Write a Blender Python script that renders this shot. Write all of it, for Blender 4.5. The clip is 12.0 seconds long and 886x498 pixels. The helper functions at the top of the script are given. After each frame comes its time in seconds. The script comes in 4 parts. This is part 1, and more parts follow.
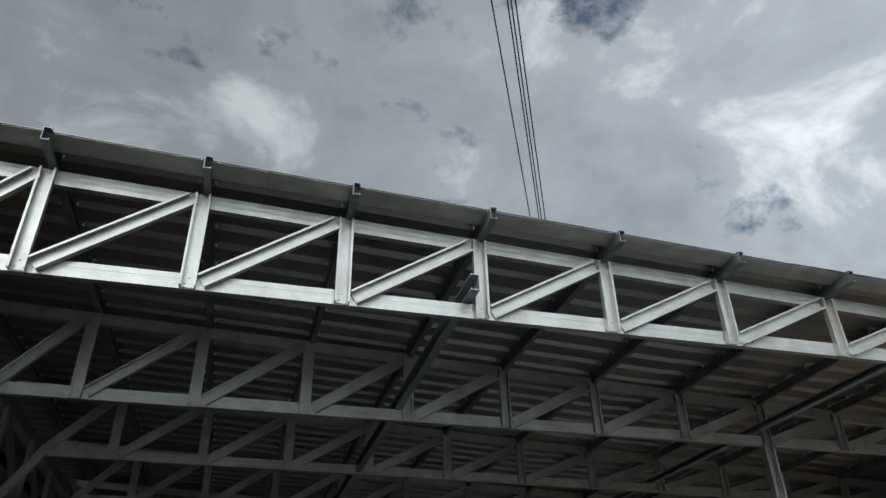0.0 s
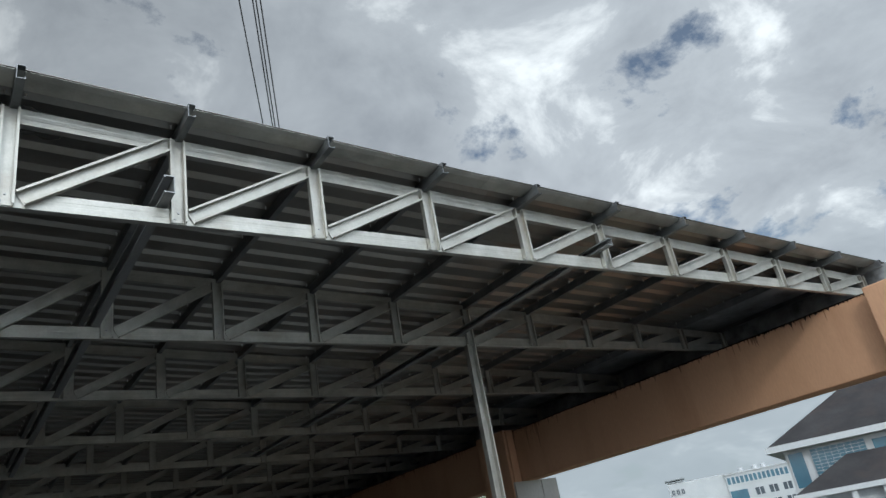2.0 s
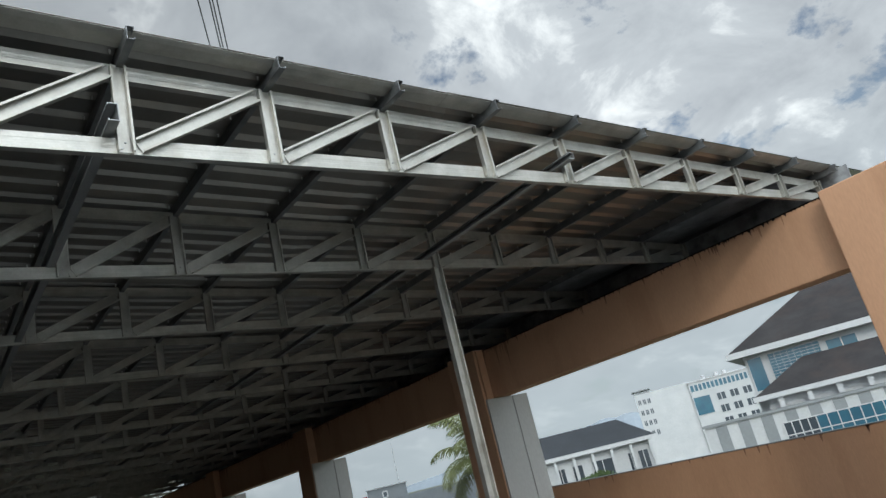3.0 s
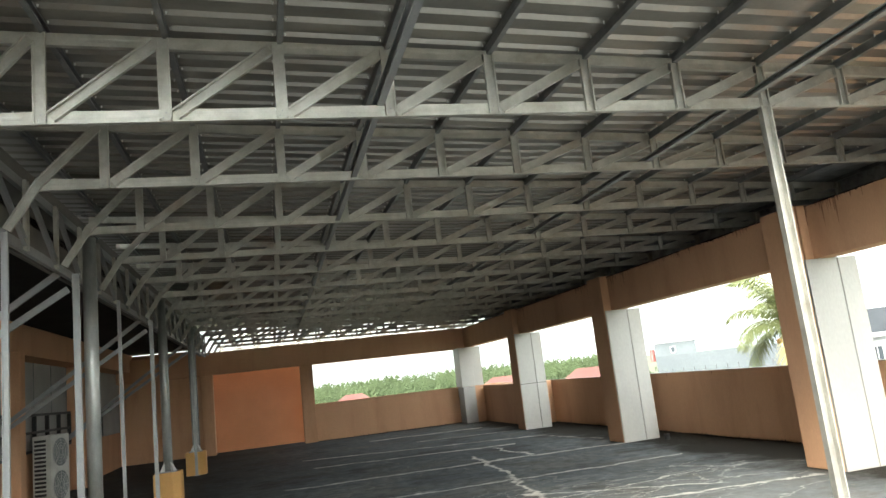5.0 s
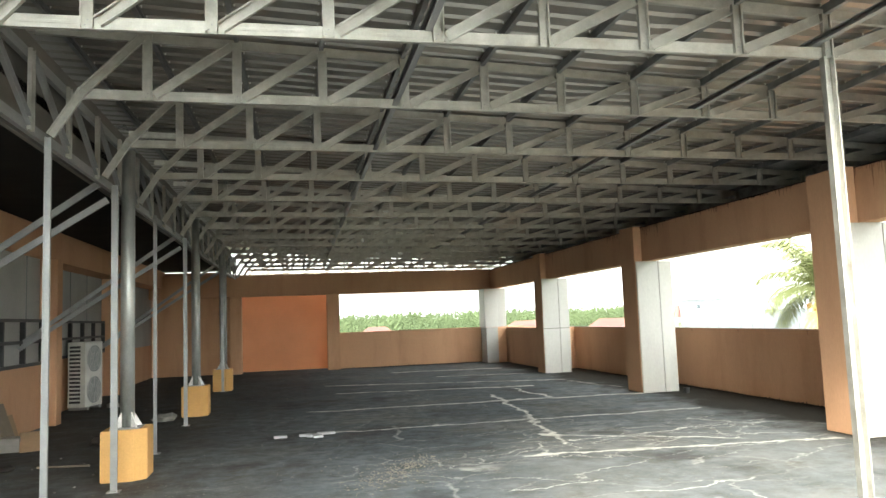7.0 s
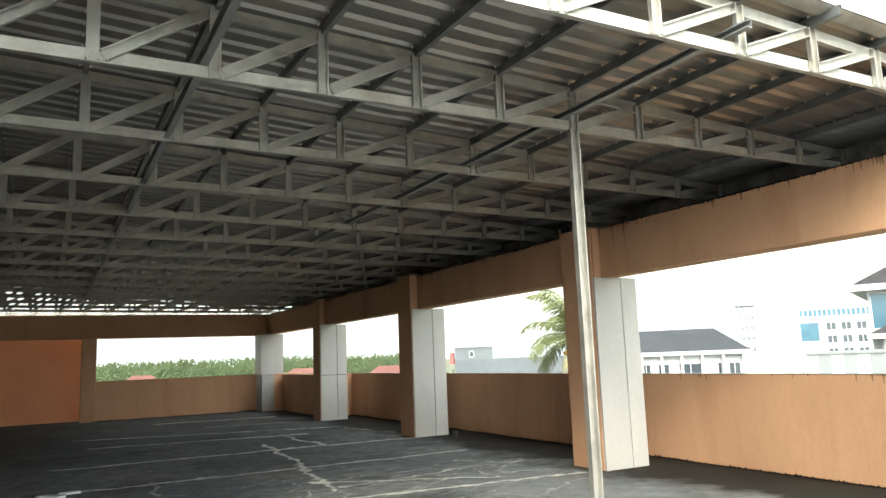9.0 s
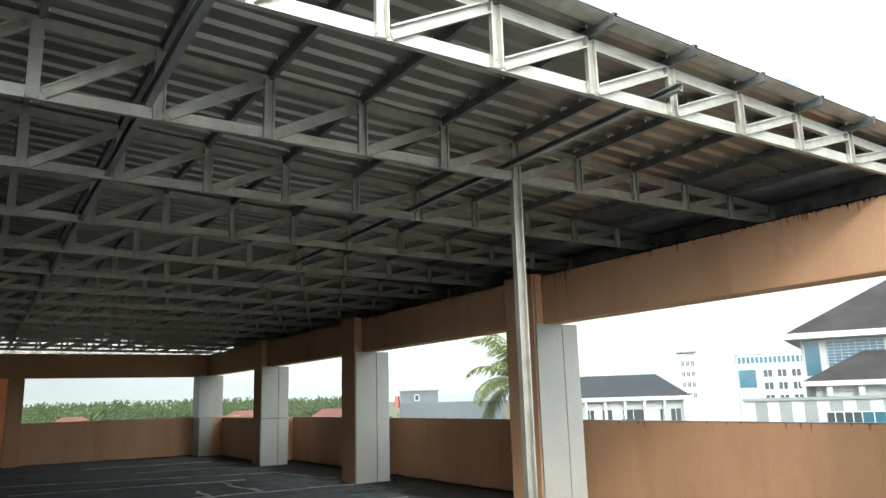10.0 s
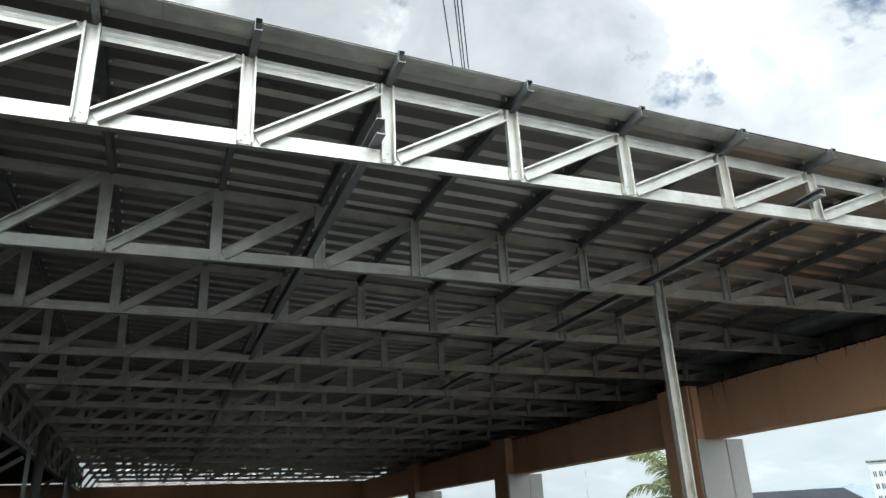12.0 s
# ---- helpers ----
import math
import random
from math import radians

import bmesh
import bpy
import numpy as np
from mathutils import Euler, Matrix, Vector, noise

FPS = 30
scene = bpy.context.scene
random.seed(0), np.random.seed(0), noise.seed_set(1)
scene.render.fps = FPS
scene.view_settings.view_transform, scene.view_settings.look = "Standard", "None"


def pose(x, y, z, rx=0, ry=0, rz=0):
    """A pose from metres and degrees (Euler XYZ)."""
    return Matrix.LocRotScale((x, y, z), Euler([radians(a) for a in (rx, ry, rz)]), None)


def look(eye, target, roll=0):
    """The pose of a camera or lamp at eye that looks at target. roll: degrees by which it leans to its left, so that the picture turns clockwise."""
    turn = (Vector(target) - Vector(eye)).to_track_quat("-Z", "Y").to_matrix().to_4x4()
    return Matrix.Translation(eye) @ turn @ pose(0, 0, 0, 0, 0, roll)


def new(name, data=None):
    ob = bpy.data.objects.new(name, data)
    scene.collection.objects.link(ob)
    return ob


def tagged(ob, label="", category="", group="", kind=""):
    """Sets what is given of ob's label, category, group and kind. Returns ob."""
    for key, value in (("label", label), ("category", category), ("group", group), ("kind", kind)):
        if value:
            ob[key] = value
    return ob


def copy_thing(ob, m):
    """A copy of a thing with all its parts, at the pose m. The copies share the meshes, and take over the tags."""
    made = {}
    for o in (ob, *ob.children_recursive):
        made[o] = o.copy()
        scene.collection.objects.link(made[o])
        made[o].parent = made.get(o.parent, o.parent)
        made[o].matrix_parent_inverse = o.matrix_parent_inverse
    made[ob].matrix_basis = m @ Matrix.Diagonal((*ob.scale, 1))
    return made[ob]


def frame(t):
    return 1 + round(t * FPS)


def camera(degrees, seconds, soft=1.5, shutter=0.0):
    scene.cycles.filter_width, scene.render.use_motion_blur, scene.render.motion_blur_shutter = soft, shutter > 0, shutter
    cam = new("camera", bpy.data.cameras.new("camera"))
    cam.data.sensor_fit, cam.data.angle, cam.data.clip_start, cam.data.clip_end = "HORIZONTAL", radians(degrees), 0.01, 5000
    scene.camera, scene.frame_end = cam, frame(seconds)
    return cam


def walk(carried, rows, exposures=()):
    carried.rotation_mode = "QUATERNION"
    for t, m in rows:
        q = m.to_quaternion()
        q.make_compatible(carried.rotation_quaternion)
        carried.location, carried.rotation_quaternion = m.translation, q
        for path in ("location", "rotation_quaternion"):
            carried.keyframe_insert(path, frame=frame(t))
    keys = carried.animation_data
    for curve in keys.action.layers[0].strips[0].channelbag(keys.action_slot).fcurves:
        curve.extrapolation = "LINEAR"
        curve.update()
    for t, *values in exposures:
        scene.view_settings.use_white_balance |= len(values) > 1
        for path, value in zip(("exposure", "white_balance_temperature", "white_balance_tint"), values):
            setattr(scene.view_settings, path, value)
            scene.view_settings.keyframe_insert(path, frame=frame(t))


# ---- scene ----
cam = camera(62.7, 12.0)
PATH = [
    (0, (0.236, 0.038, 1.704), (0.703, 1.677, 2.752), -1.3),
    (0.5, (0.252, 0.053, 1.686), (0.794, 1.705, 2.675), -3.1),
    (1, (0.304, 0.063, 1.657), (1.023, 1.672, 2.603), -5.3),
    (1.5, (0.382, 0.049, 1.651), (1.317, 1.587, 2.522), -8.0),
    (2, (0.435, 0.045, 1.65), (1.553, 1.503, 2.44), -10.7),
    (2.5, (0.464, 0.052, 1.626), (1.674, 1.489, 2.311), -12.6),
    (3, (0.47, 0.082, 1.617), (1.673, 1.566, 2.208), -14.0),
    (3.5, (0.465, 0.114, 1.596), (1.509, 1.733, 2.132), -13.3),
    (3.7, (0.458, 0.136, 1.596), (1.401, 1.822, 2.11), -12.3),
    (5.3, (0.4, 0.31, 1.592), (0.835, 2.24, 1.884), -5.8),
    (5.5, (0.393, 0.332, 1.591), (0.808, 2.272, 1.846), -5.4),
    (6, (0.375, 0.345, 1.576), (0.746, 2.301, 1.764), -3.8),
    (6.5, (0.362, 0.353, 1.569), (0.721, 2.314, 1.731), -2.7),
    (6.7, (0.366, 0.342, 1.562), (0.731, 2.301, 1.733), -2.4),
    (8.3, (0.402, 0.254, 1.51), (1.154, 2.089, 1.767), -2.5),
    (8.5, (0.406, 0.243, 1.503), (1.222, 2.049, 1.774), -2.4),
    (9, (0.428, 0.237, 1.517), (1.375, 1.973, 1.811), -2.2),
    (9.5, (0.44, 0.196, 1.52), (1.476, 1.875, 1.849), -1.7),
    (10, (0.443, 0.17, 1.538), (1.505, 1.816, 1.941), -1.7),
    (10.5, (0.43, 0.138, 1.556), (1.446, 1.783, 2.064), -2.1),
    (11, (0.404, 0.1, 1.574), (1.279, 1.798, 2.167), -2.6),
    (11.5, (0.341, 0.059, 1.58), (1.074, 1.801, 2.234), -3.4),
    (12, (0.333, 0.016, 1.587), (1.028, 1.749, 2.302), -2.8),
]
EXPOSURES = [(0.0, -1.55, 5950, 6), (2.0, -1.41, 5950, 6), (3.5, -0.95, 6300, 6), (5.5, 1.27, 6980, 4), (6.0, 1.27, 7000, 4), (6.5, 1.52, 7020, 4), (8.5, 0.90, 7020, 4), (9.5, 0.16, 6720, 4), (10.0, -0.06, 6520, 4), (10.5, -0.27, 6330, 4), (11.0, -0.34, 6230, 4), (12.0, -0.6, 6170, 5)]
walk(cam, [(t, look(eye, target, roll)) for t, eye, target, roll in PATH], EXPOSURES)

# ---- world, sun, exposure ----
SUN_DIR = Vector((0.68, 1.0, -0.56)).normalized()
sun_data = bpy.data.lights.new("sun", "SUN")
sun_data.energy, sun_data.angle, sun_data.color = 2.3, radians(8), (1.0, 0.93, 0.82)
sun = new("sun", sun_data)
sun.rotation_euler = SUN_DIR.to_track_quat("-Z", "Y").to_euler()
sun.location = (-6, -12, 14)

world = bpy.data.worlds.new("world")
scene.world = world
world.use_nodes = True


def build_sky():
    nt = world.node_tree
    nt.nodes.clear()
    N, L = nt.nodes.new, nt.links.new
    out, bg = N("ShaderNodeOutputWorld"), N("ShaderNodeBackground")
    sky = N("ShaderNodeTexSky")
    sky.sky_type, sky.sun_disc = "NISHITA", False
    sky.sun_elevation = math.asin(-SUN_DIR.z)
    sky.sun_rotation = math.atan2(-SUN_DIR.x, -SUN_DIR.y)
    sky.air_density, sky.dust_density = 1.0, 2.0
    co = N("ShaderNodeTexCoord")
    sep = N("ShaderNodeSeparateXYZ")
    L(co.outputs["Generated"], sep.inputs[0])
    zz = N("ShaderNodeMath"); zz.operation = "MAXIMUM"; zz.inputs[1].default_value = 0.0
    L(sep.outputs["Z"], zz.inputs[0])
    za = N("ShaderNodeMath"); za.operation = "ADD"; za.inputs[1].default_value = 0.32
    L(zz.outputs[0], za.inputs[0])
    dx, dy = N("ShaderNodeMath"), N("ShaderNodeMath")
    for d, k in ((dx, "X"), (dy, "Y")):
        d.operation = "DIVIDE"
        L(sep.outputs[k], d.inputs[0]); L(za.outputs[0], d.inputs[1])
    flat = N("ShaderNodeCombineXYZ")
    L(dx.outputs[0], flat.inputs[0]); L(dy.outputs[0], flat.inputs[1])
    n1 = N("ShaderNodeTexNoise"); n1.inputs["Scale"].default_value = 3.3; n1.inputs["Detail"].default_value = 11; n1.inputs["Roughness"].default_value = 0.62; n1.inputs["Distortion"].default_value = 0.1
    n2 = N("ShaderNodeTexNoise"); n2.inputs["Scale"].default_value = 4.6; n2.inputs["Detail"].default_value = 10; n2.inputs["Roughness"].default_value = 0.6; n2.inputs["Distortion"].default_value = 0.35
    shift = N("ShaderNodeVectorMath"); shift.operation = "ADD"; shift.inputs[1].default_value = (7.3, 2.1, 4.0)
    L(flat.outputs[0], n1.inputs["Vector"]); L(flat.outputs[0], shift.inputs[0]); L(shift.outputs[0], n2.inputs["Vector"])
    cover = N("ShaderNodeValToRGB")
    cover.color_ramp.elements[0].position, cover.color_ramp.elements[1].position = 0.36, 0.43
    cover.color_ramp.elements[0].color = (0.15, 0.15, 0.15, 1)
    L(n1.outputs["Fac"], cover.inputs[0])
    shade = N("ShaderNodeValToRGB")
    e = shade.color_ramp.elements
    e[0].position, e[0].color = 0.26, (5.0, 5.2, 5.5, 1)
    e[1].position, e[1].color = 0.68, (13.6, 13.6, 13.3, 1)
    m = e.new(0.54); m.color = (7.4, 7.6, 7.8, 1)
    L(n2.outputs["Fac"], shade.inputs[0])
    mix = N("ShaderNodeMix"); mix.data_type = "RGBA"
    L(cover.outputs[0], mix.inputs["Factor"])
    L(sky.outputs[0], mix.inputs["A"]); L(shade.outputs[0], mix.inputs["B"])
    # pale haze towards the horizon
    hz = N("ShaderNodeMapRange"); hz.inputs["From Min"].default_value = 0.02; hz.inputs["From Max"].default_value = 0.36
    hz.inputs["To Min"].default_value = 0.92; hz.inputs["To Max"].default_value = 0.0
    L(sep.outputs["Z"], hz.inputs["Value"])
    mix2 = N("ShaderNodeMix"); mix2.data_type = "RGBA"; mix2.inputs["B"].default_value = (5.9, 6.5, 6.75, 1)
    L(hz.outputs[0], mix2.inputs["Factor"]); L(mix.outputs["Result"], mix2.inputs["A"])
    # thin cloud glows brighter towards the hidden sun
    dot = N("ShaderNodeVectorMath"); dot.operation = "DOT_PRODUCT"; dot.inputs[1].default_value = tuple(Vector((-0.52, -0.80, 0.36)).normalized())
    L(co.outputs["Generated"], dot.inputs[0])
    glow = N("ShaderNodeMapRange"); glow.interpolation_type = "SMOOTHSTEP"
    glow.inputs["From Min"].default_value, glow.inputs["From Max"].default_value = 0.25, 0.98
    glow.inputs["To Min"].default_value, glow.inputs["To Max"].default_value = 1.0, 8.5
    L(dot.outputs["Value"], glow.inputs["Value"])
    side = N("ShaderNodeMapRange"); side.inputs["From Min"].default_value, side.inputs["From Max"].default_value = -0.15, 0.65
    side.inputs["To Min"].default_value, side.inputs["To Max"].default_value = 0.72, 1.35
    L(sep.outputs["X"], side.inputs["Value"])
    both = N("ShaderNodeMath"); both.operation = "MULTIPLY"
    L(glow.outputs[0], both.inputs[0]); L(side.outputs[0], both.inputs[1])
    mul = N("ShaderNodeVectorMath"); mul.operation = "SCALE"
    L(mix2.outputs["Result"], mul.inputs[0]); L(both.outputs[0], mul.inputs["Scale"])
    L(mul.outputs[0], bg.inputs["Color"])
    bg.inputs["Strength"].default_value = 0.15
    L(bg.outputs[0], out.inputs[0])


build_sky()


# ---- materials ----
def material(name, rgb, rough=0.6, metal=0.0, rgb2=None, scale=6.0, grain=60.0, bump=0.15, dirt=None, dirt_scale=1.2, dirt_amount=0.5, stretch=(1, 1, 1), rough_var=0.12, spec=0.5):
    """Base colour varied at two scales, optional stains, fine relief."""
    mat = bpy.data.materials.new(name)
    mat.use_nodes = True
    nt = mat.node_tree
    N, L = nt.nodes.new, nt.links.new
    b = nt.nodes["Principled BSDF"]
    b.inputs["Metallic"].default_value = metal
    b.inputs["Specular IOR Level"].default_value = spec
    co, mp = N("ShaderNodeTexCoord"), N("ShaderNodeMapping")
    mp.inputs["Scale"].default_value = stretch
    info = N("ShaderNodeObjectInfo")
    add = N("ShaderNodeVectorMath"); add.operation = "MULTIPLY_ADD"; add.inputs[1].default_value = (1, 1, 1)
    rnd = N("ShaderNodeMath"); rnd.operation = "MULTIPLY"; rnd.inputs[1].default_value = 17.0
    L(info.outputs["Random"], rnd.inputs[0])
    L(co.outputs["Object"], add.inputs[0]); L(rnd.outputs[0], add.inputs[2])
    L(add.outputs[0], mp.inputs["Vector"])
    big, fine = N("ShaderNodeTexNoise"), N("ShaderNodeTexNoise")
    big.inputs["Scale"].default_value, big.inputs["Detail"].default_value = scale, 5
    fine.inputs["Scale"].default_value, fine.inputs["Detail"].default_value = grain, 4
    L(mp.outputs[0], big.inputs["Vector"]); L(mp.outputs[0], fine.inputs["Vector"])
    ramp = N("ShaderNodeValToRGB")
    ramp.color_ramp.elements[0].position, ramp.color_ramp.elements[1].position = 0.32, 0.68
    rgb2 = rgb2 or tuple(c * 0.78 for c in rgb)
    ramp.color_ramp.elements[0].color, ramp.color_ramp.elements[1].color = (*rgb2, 1), (*rgb, 1)
    L(big.outputs["Fac"], ramp.inputs[0])
    col = ramp.outputs[0]
    g = N("ShaderNodeMix"); g.data_type, g.blend_type = "RGBA", "MULTIPLY"; g.inputs["Factor"].default_value = 0.35
    gr = N("ShaderNodeMapRange"); gr.inputs["To Min"].default_value, gr.inputs["To Max"].default_value = 0.6, 1.3
    L(fine.outputs["Fac"], gr.inputs["Value"])
    L(col, g.inputs["A"]); L(gr.outputs[0], g.inputs["B"])
    col = g.outputs["Result"]
    if dirt:
        dn = N("ShaderNodeTexNoise"); dn.inputs["Scale"].default_value, dn.inputs["Detail"].default_value, dn.inputs["Roughness"].default_value = dirt_scale, 8, 0.65
        L(mp.outputs[0], dn.inputs["Vector"])
        dr = N("ShaderNodeMapRange"); dr.inputs["From Min"].default_value, dr.inputs["From Max"].default_value = 0.5, 0.72; dr.inputs["To Max"].default_value = dirt_amount
        L(dn.outputs["Fac"], dr.inputs["Value"])
        dm = N("ShaderNodeMix"); dm.data_type = "RGBA"; dm.inputs["B"].default_value = (*dirt, 1)
        L(dr.outputs[0], dm.inputs["Factor"]); L(col, dm.inputs["A"])
        col = dm.outputs["Result"]
    L(col, b.inputs["Base Color"])
    rr = N("ShaderNodeMapRange"); rr.inputs["To Min"].default_value, rr.inputs["To Max"].default_value = max(0.05, rough - rough_var), min(1, rough + rough_var)
    L(big.outputs["Fac"], rr.inputs["Value"]); L(rr.outputs[0], b.inputs["Roughness"])
    bp = N("ShaderNodeBump"); bp.inputs["Strength"].default_value = bump; bp.inputs["Distance"].default_value = 0.01
    L(fine.outputs["Fac"], bp.inputs["Height"]); L(bp.outputs[0], b.inputs["Normal"])
    return mat


GALV = material("galvanised_steel", (0.51, 0.505, 0.47), 0.46, 0.7, (0.38, 0.375, 0.345), 9, 90, 0.08, dirt=(0.27, 0.23, 0.18), dirt_scale=3.5, dirt_amount=0.5)
GALV_DULL = material("dull_zinc_steel", (0.36, 0.37, 0.37), 0.5, 0.7, (0.30, 0.31, 0.32), 8, 70, 0.1)
PURLIN = material("dark_purlin_steel", (0.28, 0.29, 0.295), 0.4, 0.75, (0.17, 0.18, 0.19), 8, 60, 0.1)
SHEET = material("zinc_roof_sheet", (0.31, 0.298, 0.275), 0.32, 0.75, (0.225, 0.215, 0.20), 1.2, 30, 0.05, dirt=(0.27, 0.22, 0.175), dirt_scale=0.8, dirt_amount=0.4)
PIPE = material("galvanised_pipe", (0.46, 0.48, 0.47), 0.42, 0.5, (0.27, 0.29, 0.28), 5, 60, 0.15, dirt=(0.62, 0.62, 0.60), dirt_scale=3.0, dirt_amount=0.5, stretch=(1, 1, 0.35))
WHITE_STEEL = material("white_primed_steel", (0.8, 0.8, 0.78), 0.5, 0.1, None, 6, 50, 0.1)
ORANGE = material("orange_wall_paint", (0.585, 0.345, 0.212), 0.85, 0, (0.515, 0.30, 0.182), 0.9, 70, 0.12, dirt=(0.36, 0.19, 0.105), dirt_scale=2.2, dirt_amount=0.45, stretch=(1, 1, 0.22), spec=0.2)
ORANGE_DEEP = material("deep_orange_paint", (0.82, 0.37, 0.195), 0.85, 0, (0.74, 0.325, 0.165), 1.0, 50, 0.3, spec=0.25)
YELLOW = material("ochre_pedestal_paint", (0.66, 0.38, 0.14), 0.8, 0, (0.58, 0.34, 0.13), 3, 50, 0.3, dirt=(0.4, 0.25, 0.12), dirt_scale=3, dirt_amount=0.4, spec=0.3)
CLAD = material("white_clad_panel", (0.42, 0.415, 0.395), 0.5, 0, (0.36, 0.355, 0.335), 1.4, 40, 0.05, dirt=(0.42, 0.40, 0.36), dirt_scale=1.6, dirt_amount=0.3, stretch=(1, 1, 0.4))
STREAK = material("brown_rain_streak", (0.34, 0.185, 0.11), 0.95, 0, (0.24, 0.135, 0.085), 6, 60, 0.2, spec=0.2)
MOULD = material("black_mould", (0.035, 0.032, 0.03), 0.95, 0, (0.06, 0.05, 0.045), 5, 60, 0.4, spec=0.2)
STAINED = material("stained_gutter_sheet", (0.20, 0.205, 0.21), 0.4, 0.45, (0.07, 0.07, 0.072), 3, 40, 0.2)
FASCIA = material("weathered_fascia_sheet", (0.20, 0.195, 0.18), 0.6, 0.2, (0.14, 0.135, 0.125), 2, 40, 0.1)
# one even near-black base colour for the aisle ceiling
DARK_CEIL = material("near_black_ceiling", (0.016, 0.016, 0.017), 0.8, 0, None, 2, 30, 0.1, spec=0.2)
BLACK = material("black_frame_paint", (0.02, 0.02, 0.022), 0.5, 0, None, 4, 60, 0.1)
GREYWALL = material("grey_white_board", (0.40, 0.40, 0.385), 0.7, 0, (0.31, 0.31, 0.30), 1.2, 40, 0.1)
GUTTER = material("blackened_zinc", (0.46, 0.48, 0.50), 0.4, 0.3, (0.20, 0.21, 0.22), 4, 40, 0.25, dirt=(0.05, 0.05, 0.05), dirt_scale=6, dirt_amount=0.7)
WHITE = material("white_paint", (0.45, 0.465, 0.475), 0.7, 0, (0.39, 0.405, 0.42), 0.4, 6, 0.05)
GREYP = material("grey_facade_paint", (0.205, 0.222, 0.232), 0.7, 0, (0.17, 0.187, 0.197), 0.5, 6, 0.05)
ROOFDARK = material("dark_roof_shingle", (0.052, 0.05, 0.052), 0.9, 0, (0.032, 0.031, 0.033), 0.7, 5, 0.2, dirt=(0.07, 0.053, 0.048), dirt_scale=0.4, dirt_amount=0.6, spec=0.2)
CHARCOAL = material("charcoal_roof_sheet", (0.05, 0.056, 0.064), 0.8, 0, (0.038, 0.043, 0.05), 0.7, 5, 0.1, spec=0.2)
ROOFRED = material("red_roof_sheet", (0.15, 0.058, 0.05), 0.8, 0, None, 0.5, 5, 0.1)
REDTANK = material("faded_red_plastic", (0.42, 0.12, 0.11), 0.6, 0, None, 2, 10, 0.05)
BLUEGLASS = material("blue_tinted_glass", (0.035, 0.12, 0.17), 0.15, 0, (0.03, 0.085, 0.13), 0.5, 3, 0.0, rough_var=0.06)
DARKGLASS = material("dark_window_glass", (0.05, 0.065, 0.08), 0.2, 0, None, 0.5, 3, 0.0, rough_var=0.06)
CONCRETE = material("grey_concrete", (0.115, 0.130, 0.142), 0.9, 0, (0.085, 0.097, 0.108), 0.5, 8, 0.2)
ACWHITE = material("ac_casing_paint", (0.66, 0.66, 0.62), 0.5, 0, None, 3, 40, 0.05)
ACDARK = material("ac_grille_dark", (0.03, 0.03, 0.032), 0.5, 0, None, 4, 40, 0.05)
CARTON = material("brown_cardboard", (0.30, 0.20, 0.12), 0.9, 0, None, 4, 40, 0.2)
CRUMB = material("beige_mortar_crumb", (0.38, 0.35, 0.285), 0.95, 0, (0.22, 0.205, 0.175), 30, 90, 0.4, spec=0.2)
RUBBLE = material("grey_rubble", (0.30, 0.29, 0.27), 0.95, 0, None, 6, 50, 0.4)
BARK = material("palm_bark", (0.20, 0.16, 0.12), 0.95, 0, None, 3, 20, 0.4)
FROND = material("palm_leaf", (0.135, 0.155, 0.055), 0.6, 0, (0.08, 0.095, 0.034), 0.9, 12, 0.1)
FROND_DRY = material("dry_palm_leaf", (0.187, 0.149, 0.050), 0.7, 0, (0.24, 0.20, 0.06), 0.9, 12, 0.1)
COCONUT = material("orange_coconut", (0.275, 0.121, 0.022), 0.6, 0, None, 3, 12, 0.1)
LEAF = material("tree_leaf", (0.080, 0.108, 0.052), 0.9, 0, (0.052, 0.074, 0.036), 0.08, 1.0, 0.2, spec=0.2)
BUSH = material("bush_leaf", (0.046, 0.070, 0.022), 0.7, 0, (0.036, 0.060, 0.02), 0.5, 4, 0.2, spec=0.2)
GROUND = material("far_ground", (0.16, 0.17, 0.12), 0.95, 0, (0.10, 0.12, 0.07), 0.02, 0.5, 0.1)
WIRE = material("black_cable", (0.03, 0.03, 0.035), 0.6, 0, None, 4, 20, 0.05)
# distance haze is mixed into the hill's base colour
MOUNT = material("hazed_far_hill", (0.30, 0.345, 0.39), 1.0, 0, (0.27, 0.315, 0.36), 0.003, 0.05, 0.0, spec=0.0)


